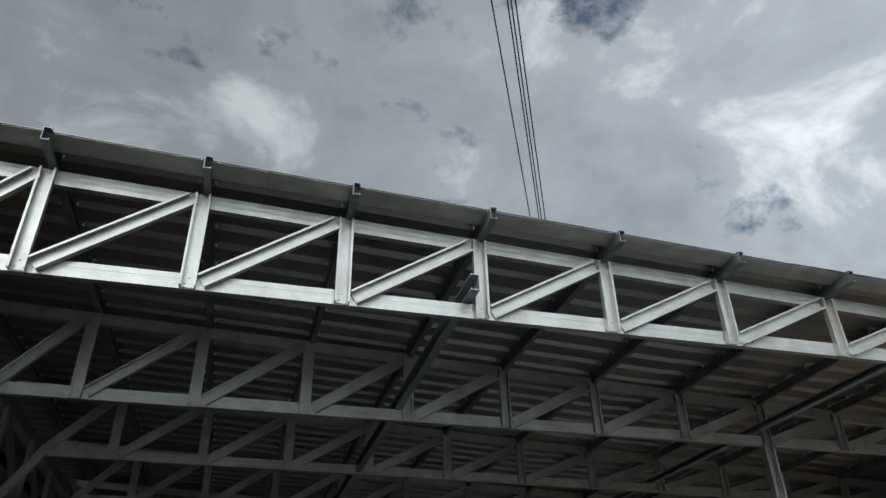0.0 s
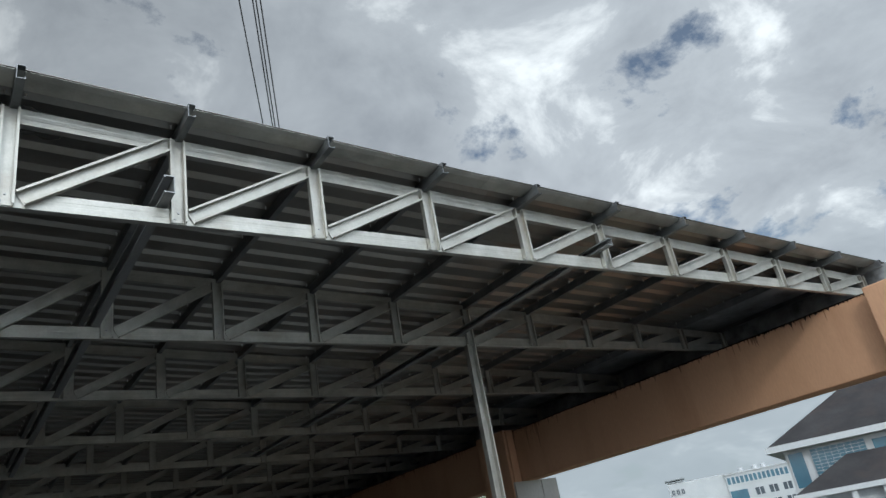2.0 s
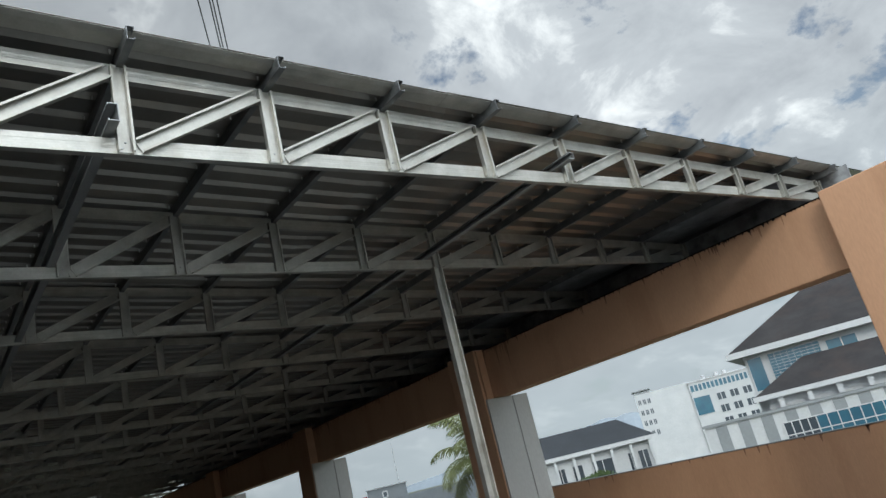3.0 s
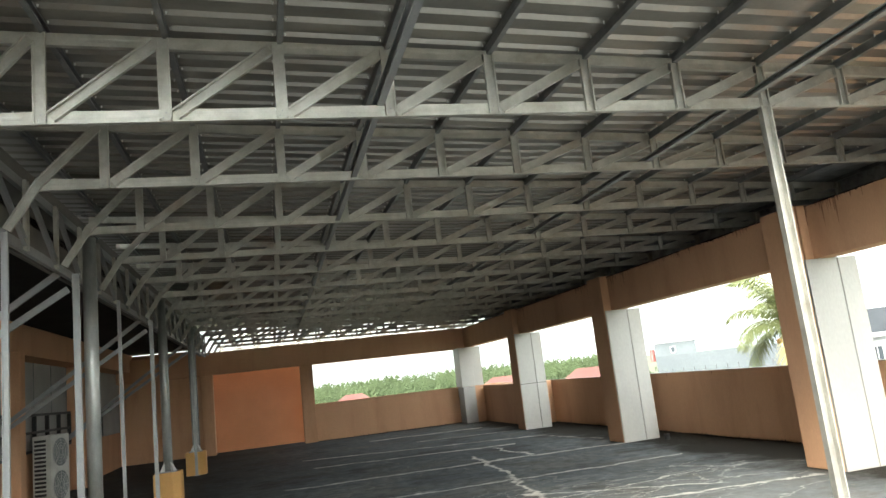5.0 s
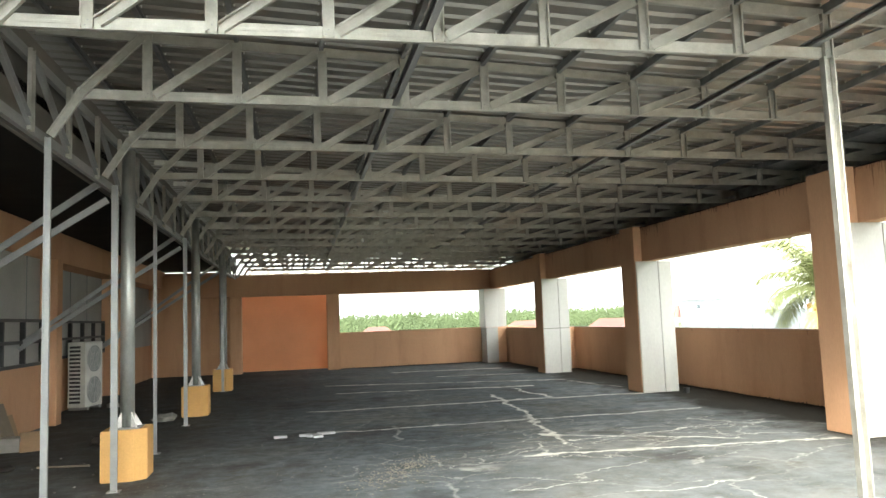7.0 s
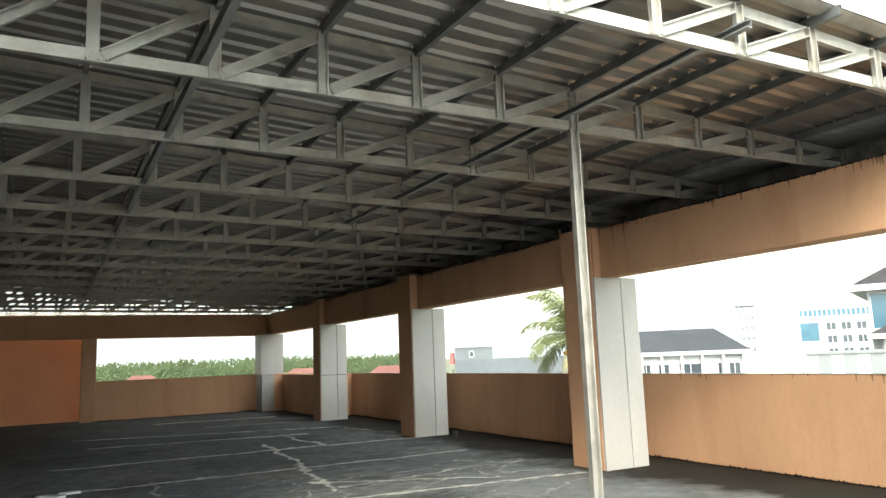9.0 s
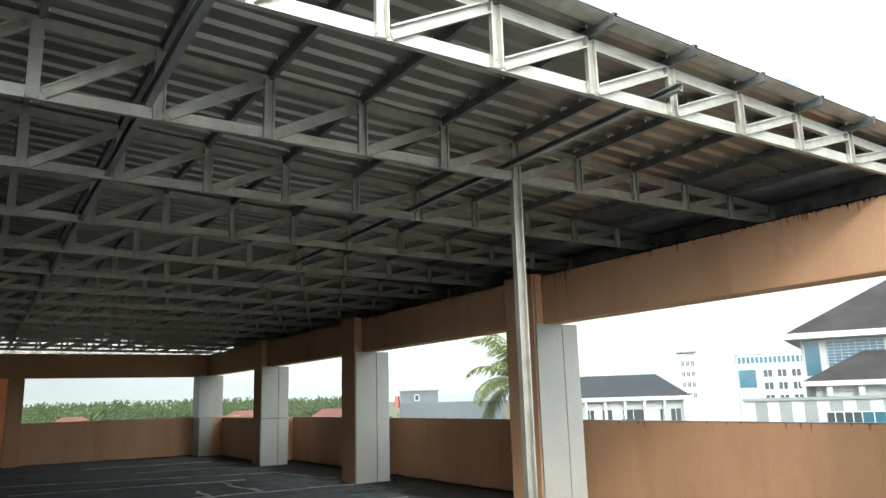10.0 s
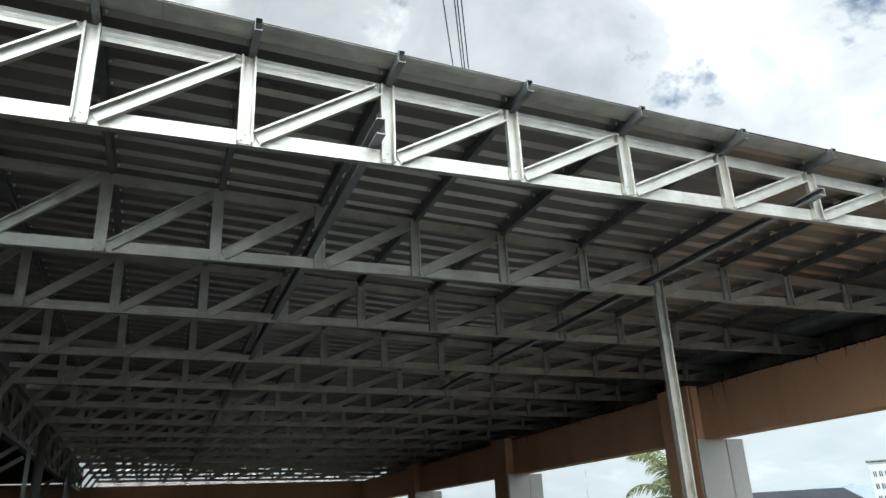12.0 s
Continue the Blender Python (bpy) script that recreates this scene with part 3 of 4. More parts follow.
# ---- roof: trusses, purlins, sheets ----
def truss(y, dx, low, slope):
    """dx: how far it sits off the grid; low, slope: its bottom chord's lower edge."""
    ob = thing("roof_truss", pose(0, y, 0), "light galvanised steel channel roof truss", "truss", "roof trusses")
    Y = Vector((0, 1, 0))
    lo = lambda x: low + slope * x
    hi = lambda x: zt(x) + lift(x, y)
    Z = Vector((0, 0, 1))
    xe = node(11) + 0.06
    bm = channel(bmesh.new(), (-1.25, 0, lo(-1.25) + 0.0375), (xe, 0, lo(xe) + 0.0375), Z, Y, f=0.036)
    part("bottom_chord", bm, GALV, ob)
    bm = channel(bmesh.new(), (-1.55, 0, hi(-1.55) - 0.0375), (xe, 0, hi(xe) - 0.0375), Z, Y, f=0.036)
    part("top_chord", bm, GALV, ob)
    for i in range(-1, 12):
        x = node(i) + dx
        bm = channel(bmesh.new(), (x, -0.003, lo(x) + 0.004), (x, -0.003, hi(x) - 0.004), (1, 0, 0), -Y, w=0.070, f=0.030)
        v = part("vertical", bm, GALV, ob)
        bm = bmesh.new()
        for dz in (0.022, 0.052):
            tube(bm, (x - 0.014 + 0.5 * (dz - 0.022), -0.003, lo(x) + dz), (x - 0.014 + 0.5 * (dz - 0.022), -0.010, lo(x) + dz), 0.006, 0.004, 6)
        part("screw", bm, GALV_DULL, v)
    for i in range(-2, 11):
        x0, x1 = node(i) + dx, node(i + 1) + dx
        a = (x0 + 0.055, -0.004, lo(x0) + 0.035) if i > -2 else (-1.22, -0.004, lo(-1.2) + 0.035)
        b = (x1 - 0.045, -0.004, hi(x1) - 0.038)
        up = Vector((-(b[2] - a[2]), 0, b[0] - a[0]))
        bm = channel(bmesh.new(), a, b, up, -Y, w=0.070, f=0.030)
        part("diagonal", bm, GALV, ob)
    part("end_strut", channel(bmesh.new(), (-1.20, -0.006, lo(-1.2) + 0.06), (-1.425, -0.006, 3.03), (1, 0, -1), -Y, w=0.065, f=0.03), GALV, ob)
    return ob


truss(T_Y0, 0.008, 3.237, 0.001)
truss(T_Y0 + T_STEP, 0.004, 3.252, -0.001)
inner = truss(T_Y0 + 2 * T_STEP, 0.026, 3.317, -0.010)
for k in range(3, T_N):
    copy_thing(inner, pose(0, T_Y0 + T_STEP * k, 0))

for i in range(-3, 12):
    x = node(i)
    ym = T_Y0 + 2 * T_STEP
    bm = bmesh.new()
    for ya, yb in ((ROOF_Y0 - 0.03, ym), (ym, 26.9)):
        channel(bm, (x + 0.005, ya, zt(x) + lift(x, ya) + 0.034), (x + 0.005, yb, zt(x) + lift(x, yb) + 0.034), (0, 0, 1), (1, 0, 0), w=0.066, f=0.034, t=0.003)
    tagged(part("purlin", bm, PURLIN), "dark zinc steel purlin laid across the trusses", "purlin", "roof purlins")


def long_brace(x, z, w, out):
    ob = thing("roof_brace", pose(x, 0, z), "dull zinc steel channel tying the trusses together", "brace", "roof braces")
    y = T_Y0 - out
    for k in range(4):
        nxt = min(20.4, T_Y0 + T_STEP * 3 * (k + 1) + 0.15)
        dx = 0.0 if k % 2 == 0 else -0.004
        part("length", channel(bmesh.new(), (dx, y, 0), (dx, nxt, 0), (0, 0, 1), (-1, 0, 0), w=w, f=0.045, t=0.004), GALV_DULL, ob)
        y = nxt - 0.2
    return ob


long_brace(node(2) - 0.036, zb(1.26) + 0.105, 0.085, 0.13)
long_brace(node(6) - 0.036, zb(3.98) + 0.125, 0.048, 0.14)


def roof_sheets():
    roof = thing("roof", pose(0, 0, 0), "zinc coated ribbed steel roof sheeting seen from below", "roof", "", "structure")
    PITCH, W, RIB = 0.2, 0.8, 0.030
    prof = [(0, 0), (0.128, 0), (0.146, RIB), (0.176, RIB)]
    me_cache = {}
    for (xa, xb, lap) in ((-2.6, 3.12, 0.0), (3.0, 8.2, 0.005)):
        y = ROOF_Y0
        while y < ROOF_Y1 - 0.05:
            key = (xa, y if y < T_Y0 + 2 * T_STEP else 0)
            if key not in me_cache:
                pts = [(r * PITCH + a, h) for r in range(4) for a, h in prof] + [(W, 0), (W + 0.03, 0.0)]
                vs, fs = [], []
                for x in (xa, xb):
                    base = zt(x) + 0.068 + lap
                    for dz in (0.0, 0.0025):
                        vs += [(x, a, base + h + dz + lift(x, y + a)) for a, h in pts]
                n = len(pts)
                for i in range(n - 1):
                    fs += [(i, i + 1, 2 * n + i + 1, 2 * n + i), (n + i, 3 * n + i, 3 * n + i + 1, n + i + 1)]
                    fs += [(i, n + i, n + i + 1, i + 1), (2 * n + i, 2 * n + i + 1, 3 * n + i + 1, 3 * n + i)]
                fs += [(0, 2 * n, 3 * n, n), (n - 1, 2 * n - 1, 4 * n - 1, 3 * n - 1)]
                me = bpy.data.meshes.new("roof_sheet")
                me.from_pydata(vs, [], fs)
                me.materials.append(SHEET)
                me_cache[key] = me
            ob = new("roof_sheet", me_cache[key])
            ob.parent = roof
            ob.location = (0, y, random.uniform(0, 0.0015))
            y += W
    return roof


roof_sheets()


def edge_flashing():
    """A curved strip of bright zinc under the roof's open edge, added to lighten it, in lengths that butt together."""
    ob = thing("roof_flashing", pose(0, 0, 0), "bright zinc flashing strip added to lighten the roof's open edge", "flashing", "", "structure")
    # brighter than the sheets and tilted outward to catch light
    prof = ((ROOF_Y0 + 0.004, 0.000), (ROOF_Y0 + 0.035, -0.009), (ROOF_Y0 + 0.080, -0.013), (ROOF_Y0 + 0.118, -0.012), (ROOF_Y0 + 0.126, -0.004))
    for xa, xb in ((-2.6, 0.2), (0.203, 3.0), (3.003, 5.6), (5.603, 8.2)):
        vs, fs, n = [], [], len(prof)
        for x in (xa, xb):
            for lower in (0.0, -0.0015):
                vs += [(x, y, zt(x) + 0.0665 + dz + lower) for y, dz in prof]
        for i in range(n - 1):
            fs += [(i, i + 1, 2 * n + i + 1, 2 * n + i), (n + i, 3 * n + i, 3 * n + i + 1, n + i + 1)]
            fs += [(i, n + i, n + i + 1, i + 1), (2 * n + i, 2 * n + i + 1, 3 * n + i + 1, 3 * n + i)]
        fs += [(0, 2 * n, 3 * n, n), (n - 1, 2 * n - 1, 4 * n - 1, 3 * n - 1)]
        me = bpy.data.meshes.new("strip")
        me.from_pydata(vs, [], fs)
        me.materials.append(GALV)
        strip = new("strip", me)
        strip.parent = ob
    return ob


edge_flashing()

# screw tips along the purlins, coloured white to read as lit dots
bm = bmesh.new()
for i in range(-2, 12):
    x = node(i)
    y = ROOF_Y0 + 0.165
    while y < 14:
        tube(bm, (x - 0.02, y, zt(x) + lift(x, y) + 0.070), (x - 0.02, y, zt(x) + lift(x, y) + 0.050), 0.006, 0.003, 5)
        tube(bm, (x + 0.055, y, zt(x) + lift(x, y) + 0.070), (x + 0.055, y, zt(x) + lift(x, y) + 0.055), 0.008, 0.004, 5)
        y += 0.2
tagged(part("roof_screws", bm, WHITE_STEEL), "bright screw tips through the roof sheets", "screws", kind="stuff")

# blackened box gutter between the last purlins and the beam
gutter = thing("gutter", pose(0, 0, 0), "black stained gutter sheet between roof and beam", "gutter", "", "structure")
for a, b in ((node(10) + 0.05, node(11) - 0.04), (node(11) + 0.05, 7.595)):
    bm = bmesh.new()
    v = [bm.verts.new((x, y, zt(x) + 0.03 + dz)) for dz in (0, 0.012) for x, y in ((a, ROOF_Y0 + 0.3), (b, ROOF_Y0 + 0.3), (b, 26.9), (a, 26.9))]
    for f in ((3, 2, 1, 0), (4, 5, 6, 7), (0, 1, 5, 4), (1, 2, 6, 5), (2, 3, 7, 6), (3, 0, 4, 7)):
        bm.faces.new([v[i] for i in f])
    part("soffit_sheet", bm, GUTTER, gutter)
part("upstand", boxes((7.60, 7.615, 2.75, 23.9, 3.13, zt(7.6) + 0.06)), GUTTER, gutter)
part("trough", boxes((7.19, 7.595, 2.75, 23.9, 3.13, 3.145)), GUTTER, gutter)


def drips(name, x, y0, y1, ztop, deep, seed, label, step=0.02):
    """Irregular black mould running down from an edge, a few millimetres proud of the paint."""
    bm = bmesh.new()
    n = int((y1 - y0) / step)
    top, bot = [], []
    for k in range(n + 1):
        y = y0 + (y1 - y0) * k / n
        q = noise.noise(Vector((y * 1.3, seed, 0))) * 0.5 + 0.5
        f = 1.3 * max(0.0, noise.noise(Vector((y * 27.0, seed + 5, 0))) - 0.1) + 1.6 * max(0.0, noise.noise(Vector((y * 61.0, seed + 9, 0))))
        d = 0.006 + deep * (0.30 * q * q + 1.1 * q * f)
        top.append(bm.verts.new((x, y, ztop))); bot.append(bm.verts.new((x, y, ztop - d)))
    for k in range(n):
        bm.faces.new((top[k], top[k + 1], bot[k + 1], bot[k]))
    bmesh.ops.solidify(bm, geom=bm.faces[:], thickness=0.002)
    return tagged(part(name, bm, MOULD), label, "stain", kind="structure")


drips("trim_mould", BEAM_X - 0.004, 2.75, FAR_Y - 0.25, BEAM_Z1 + 0.002, 0.05, 2.0, "black mould running down the beam's top edge", step=0.006)
foot = drips("trim_mould", PAR_X - 0.004, -4.9, FAR_Y - 0.05, 0.0, 0.05, 14.0, "black damp line at the parapet's foot")
foot.scale.z = -1
foot = drips("trim_mould", 0.0, -PAR_X + 0.05, -1.76, 0.0, 0.06, 17.0, "black damp line at the far parapet's foot")
foot.scale.z = -1
foot.location.y, foot.rotation_euler.z = FAR_Y - 0.004, radians(90)
structure("trim_coping", boxes((PAR_X - 0.003, PAR_X + 0.132, -4.9, FAR_Y + 0.19, 1.165, 1.171)), STAINED, "dark weathered line along the parapet's top", "trim")


def streaks(x, y0, y1, ztop, count, seed, longest):
    """Narrow tapering rain streaks below an edge, as stain on the paint."""
    rk = random.Random(seed)
    bm = bmesh.new()
    for _ in range(count):
        y, w, d = rk.uniform(y0, y1), rk.uniform(0.004, 0.016), longest * rk.random() ** 2.2 + 0.02
        pts = [(y - w, ztop), (y + w, ztop), (y + w * 0.7, ztop - d * 0.5), (y + w * 0.15, ztop - d), (y - w * 0.15, ztop - d), (y - w * 0.8, ztop - d * 0.45)]
        bm.faces.new([bm.verts.new((x, a, b)) for a, b in pts])
    return tagged(part("trim_streaks", bm, STREAK), "brown rain streaks running down the paint", "stain", kind="structure")


streaks(PAR_X - 0.003, -4.8, FAR_Y - 0.1, 1.166, 130, 4, 0.10)
streaks(BEAM_X - 0.003, 2.8, FAR_Y - 0.3, BEAM_Z1, 260, 6, 0.11)
# heavier runs of black mould where water comes over the beam beside the columns
for y0, y1, n, sd in ((12.5, 13.24, 40, 9), (13.9, 14.8, 26, 10), (7.2, 7.72, 16, 11), (18.2, 18.78, 22, 12)):
    streaks(BEAM_X - 0.0035, y0, y1, BEAM_Z1, n, sd, 0.34)




# ---- west girder, posts, pipes ----
GX, GZ0 = -1.43, 2.98


def girder():
    ob = thing("girder_truss", pose(GX, 0, 0), "galvanised steel girder truss over the posts", "girder")
    Z, X = Vector((0, 0, 1)), Vector((1, 0, 0))
    ztop = 3.55
    part("bottom_chord", channel(bmesh.new(), (-0.045, 2.9, GZ0 + 0.04), (-0.045, 23.7, GZ0 + 0.04), Z, -X, w=0.08, f=0.04), GALV_DULL, ob)
    part("top_chord", channel(bmesh.new(), (-0.045, 2.9, ztop), (-0.045, 23.7, ztop), Z, -X, w=0.08, f=0.04), GALV_DULL, ob)
    y, k = 3.2, 0
    while y < 23.5:
        part("vertical", channel(bmesh.new(), (-0.04, y, GZ0 + 0.005), (-0.04, y, ztop + 0.03), (0, 1, 0), X, w=0.07, f=0.032), GALV, ob)
        if y + 0.88 < 23.6:
            part("diagonal", channel(bmesh.new(), (-0.038, y + 0.85, GZ0 + 0.06), (-0.038, y + 0.05, ztop - 0.02), (0, 0.5, 0.8), X, w=0.07, f=0.03), GALV_DULL, ob)
        y += 0.88
        k += 1
    return ob


girder()
structure("fascia", boxes((-1.66, -1.62, 2.9, 23.8, GZ0 + 0.05, 3.86)), FASCIA, "grey zinc fascia sheet behind the girder", "fascia")


def post(x, y, top, w=0.075, f=0.04, face=(1, 0, 0), fl=(0, -1, 0), mat=GALV):
    ob = thing("steel_post", pose(x, y, 0), "galvanised steel channel post standing on the floor", "post", "steel posts")
    part("channel", channel(bmesh.new(), (0, 0, 0), (0, 0, top), face, fl, w=w, f=f), mat, ob)
    part("foot_plate", boxes((-0.06, 0.06, -0.06, 0.05, 0, 0.008)), GALV_DULL, ob)
    return ob


post(3.995, 4.60, zb(4.0), w=0.085, f=0.05, mat=GALV)
# side posts take the duller zinc to stand in for their shading
for y, w in ((6.10, 0.046), (8.02, 0.062), (10.12, 0.04), (12.66, 0.058), (14.35, 0.04), (18.55, 0.058), (19.5, 0.04)):
    post(GX + 0.015 if y < 7 else GX + 0.04, y, GZ0 + 0.02, w=w, f=0.028, mat=GALV_DULL)


def pipe_column(y):
    ob = thing("pipe_column", pose(-1.41, y, 0), "grey galvanised pipe column on ochre concrete pedestal", "column", "pipe columns")
    bm = bmesh.new()
    pts = [(-0.22, -0.22), (0.10, -0.22), (0.22, -0.12), (0.22, 0.22), (-0.22, 0.22)]
    lo = [bm.verts.new((a, b, 0)) for a, b in pts]
    hi = [bm.verts.new((a, b, 0.52)) for a, b in pts]
    for i in range(5):
        bm.faces.new((lo[i], lo[(i + 1) % 5], hi[(i + 1) % 5], hi[i]))
    bm.faces.new(lo[::-1]); bm.faces.new(hi)
    bmesh.ops.bevel(bm, geom=list(bm.edges), offset=0.008, segments=2, affect="EDGES")
    part("pedestal", bm, YELLOW, ob, "ochre painted concrete pedestal")
    part("pipe", tube(bmesh.new(), (0, 0, 0.53), (0, 0, 3.50), 0.072, n=24), PIPE, ob, "mottled galvanised pipe", smooth=True)
    part("base_plate", boxes((-0.15, 0.15, -0.15, 0.15, 0.52, 0.532), bevel=0.002), GALV_DULL, ob)
    for a in range(4):
        bm = bmesh.new()
        c, s = math.cos(a * math.pi / 2 + 0.785), math.sin(a * math.pi / 2 + 0.785)
        q = [(0.07, 0.532), (0.17, 0.532), (0.155, 0.555), (0.07, 0.69)]
        for d in (-0.006, 0.006):
            q2 = [bm.verts.new((r * c - s * d, r * s + c * d, z)) for r, z in q]
            if d < 0:
                first = q2
        for i in range(4):
            bm.faces.new((first[i], first[(i + 1) % 4], q2[(i + 1) % 4], q2[i]))
        bm.faces.new(first[::-1]); bm.faces.new(q2)
        part("gusset", bm, WHITE_STEEL, ob, "white primed gusset plate")
    part("pipe_cap", boxes((-0.09, 0.09, -0.09, 0.09, 3.50, 3.512)), GALV_DULL, ob)
    return ob


for y in (8.68, 14.02, 18.82):
    pipe_column(y)


def brace(p0, p1):
    bm = channel(bmesh.new(), p0, p1, (0, 0, 1), (0, -1, 0), w=0.062, f=0.035)
    return tagged(part("side_brace", bm, GALV_DULL), "galvanised steel channel brace from post down to wall", "brace", "side braces")


for y, wx in ((8.0, NEAR_X), (12.65, NEAR_X), (18.5, WALL_X)):
    brace((GX - 0.02, y - 0.02, 2.84), (wx, y - 0.02, 2.84 + 0.64 * (wx - GX)))
    brace((GX - 0.06, y + 0.05, 3.06), (wx, y + 0.05, 3.06 + 0.70 * (wx - GX)))


# ---- things on the floor ----
def outdoor_unit():
    ob = thing("air_conditioner", pose(-4.10, 16.05, 0, 0, 0, -14), "white twin-fan outdoor air conditioner unit by the wall", "air conditioner")
    part("casing", boxes((0, 0.36, 0, 0.66, 0.06, 1.34), bevel=0.012), ACWHITE, ob)
    for k in range(15):
        z = 0.14 + k * 0.077
        part("louvre", boxes((0.04, 0.26, -0.006, 0.004, z, z + 0.045)), ACDARK, ob, "dark louvre slot")
    for z in (0.38, 1.00):
        bm = bmesh.new()
        tube(bm, (0.361, 0.33, z), (0.368, 0.33, z), 0.27, n=32)
        fan = part("fan_opening", bm, GREYP, ob, "grey round fan opening")
        bm = bmesh.new()
        for r in (0.06, 0.115, 0.17, 0.225, 0.27):
            m = 28
            ring = []
            for j in range(m):
                a = j * math.tau / m
                ring.append([bm.verts.new((0.369 + dx, 0.33 + (r + dr) * math.cos(a), z + (r + dr) * math.sin(a))) for dx, dr in ((0, -0.005), (0.008, 0), (0, 0.005))])
            for j in range(m):
                p, q = ring[j], ring[(j + 1) % m]
                bm.faces.new((p[0], p[1], q[1], q[0])); bm.faces.new((p[1], p[2], q[2], q[1]))
        for j in range(8):
            a = j * math.tau / 8
            tube(bm, (0.372, 0.33 + 0.05 * math.cos(a), z + 0.05 * math.sin(a)), (0.372, 0.33 + 0.27 * math.cos(a), z + 0.27 * math.sin(a)), 0.004, n=5)
        part("grille", bm, ACWHITE, fan, "pale wire grille")
    for y in (0.10, 0.56):
        part("foot", boxes((-0.01, 0.37, y - 0.04, y + 0.04, 0, 0.06)), GALV_DULL, ob)
    return ob


outdoor_unit()


def carton(x, y, rz, sx, sy, sz, tilt=0):
    ob = thing("carton", pose(x, y, 0.0, 0, 0, rz), "crumpled brown cardboard carton on the floor", "carton", "cartons")
    bm = boxes((-sx / 2, sx / 2, -sy / 2, sy / 2, 0, sz), bevel=0.01)
    for v in bm.verts:
        v.co.x += 0.03 * noise.noise(v.co * 3 + Vector((x, y, 0)))
        v.co.y += tilt * v.co.z
    part("body", bm, CARTON, ob)
    bm = boxes((-sx / 2, sx / 2, 0, 0.22, 0, 0.008))
    bmesh.ops.rotate(bm, verts=bm.verts, cent=(0, 0, 0), matrix=Matrix.Rotation(radians(-35), 3, "X"))
    bmesh.ops.translate(bm, verts=bm.verts, vec=(0, sy / 2 + tilt * sz, sz - 0.01))
    part("flap", bm, CARTON, ob)
    return ob


carton(-3.10, 11.0, 22, 0.24, 0.03, 0.24, 0.75)
bm = boxes((-0.27, 0.27, -0.11, 0.11, 0, 0.19), bevel=0.015)
ob = part("concrete_block", bm, RUBBLE); ob.matrix_basis = pose(-3.52, 11.1, 0, 0, 0, 4)
tagged(ob, "rough grey concrete block lying by the wall", "block")
bm = boxes((-0.22, 0.22, -0.012, 0.012, 0, 0.62), bevel=0.004)
ob = part("board", bm, BARK); ob.matrix_basis = pose(-3.55, 11.5, 0.0, -20, 0, 80)
tagged(ob, "dark bent board leaning on the wall", "board")
bm = boxes((-0.20, 0.20, -0.012, 0.012, 0, 0.40), bevel=0.004)
ob = part("board", bm, CARTON); ob.matrix_basis = pose(-3.66, 11.95, 0.0, -18, 0, 80)
tagged(ob, "brown board leaning on the wall", "board")


def rubble(x, y, s, mat=RUBBLE, name="rubble_piece", label="broken grey mortar piece on the floor"):
    bm = bmesh.new()
    bmesh.ops.create_icosphere(bm, subdivisions=2, radius=s)
    for v in bm.verts:
        v.co *= 1 + 0.5 * noise.noise(v.co * (2.0 / s) + Vector((x, y, 0)))
        v.co.z = max(0, v.co.z * 0.45 + s * 0.2)
    ob = part(name, bm, mat)
    ob.location = (x, y, 0)
    return tagged(ob, label, "rubble", "rubble on the floor")


rubble(-1.85, 13.5, 0.19)
rubble(-3.3, 16.3, 0.14); rubble(-3.1, 16.6, 0.11); rubble(-3.25, 17.0, 0.10)
rubble(-2.3, 11.3, 0.16, MOULD, "tar_lump", "black lump of tar on the floor"); rubble(-2.9, 9.6, 0.09, MOULD, "tar_lump", "black lump of tar on the floor")
for x, y, rz, sx in ((0.45, 10.72, 10, 0.16), (0.58, 10.62, -4, 0.20), (0.74, 10.80, 6, 0.24), (0.12, 10.72, 3, 0.18), (0.62, 10.55, 15, 0.13)):
    bm = boxes((-sx / 2, sx / 2, -0.045, 0.045, 0, 0.03), bevel=0.005)
    ob = part("mortar_slab", bm, WHITE)
    ob.matrix_basis = pose(x, y, 0, 0, 0, rz)
    tagged(ob, "white broken tile strip lying on the floor", "tile", "tile scraps")
bm = tube(bmesh.new(), (0, -0.3, 0.012), (0, 0.3, 0.012), 0.012, n=8)
ob = part("rod", bm, BARK)
ob.matrix_basis = pose(-2.3, 9.6, 0, 0, 0, 80)
tagged(ob, "thin brown rod lying on the floor", "rod")
bm = tube(bmesh.new(), (0, 0, 0), (0, 0, 0.1), 0.055, n=16)
ob = part("drain_cap", bm, BLACK); ob.location = (7.42, 12.85, 0)
tagged(ob, "black plastic drain cap beside the column", "drain")

# small pale scraps scattered over the floor
bm = bmesh.new()
rs = random.Random(5)
for _ in range(420):
    x, y, s = rs.uniform(-3.6, 6.5), 3.2 + 18 * rs.random() ** 1.4, rs.uniform(0.004, 0.014)
    a = rs.uniform(0, 3.1)
    c, q = math.cos(a) * s, math.sin(a) * s
    vs = [bm.verts.new((x + p, y + r, z)) for z in (0.0, s * 0.4) for p, r in ((c, q), (-q, c * 0.6), (-c, -q), (q, -c * 0.6))]
    for f in ((4, 5, 6, 7), (0, 1, 5, 4), (1, 2, 6, 5), (2, 3, 7, 6), (3, 0, 4, 7)):
        bm.faces.new([vs[i] for i in f])
tagged(part("floor_scraps", bm, RUBBLE), "small pale scraps of mortar on the floor", "scraps", kind="stuff")


# ---- crumbs on the floor ----
rs = random.Random(21)
# a strewn drift of crumbled mortar
vs, fs = [], []
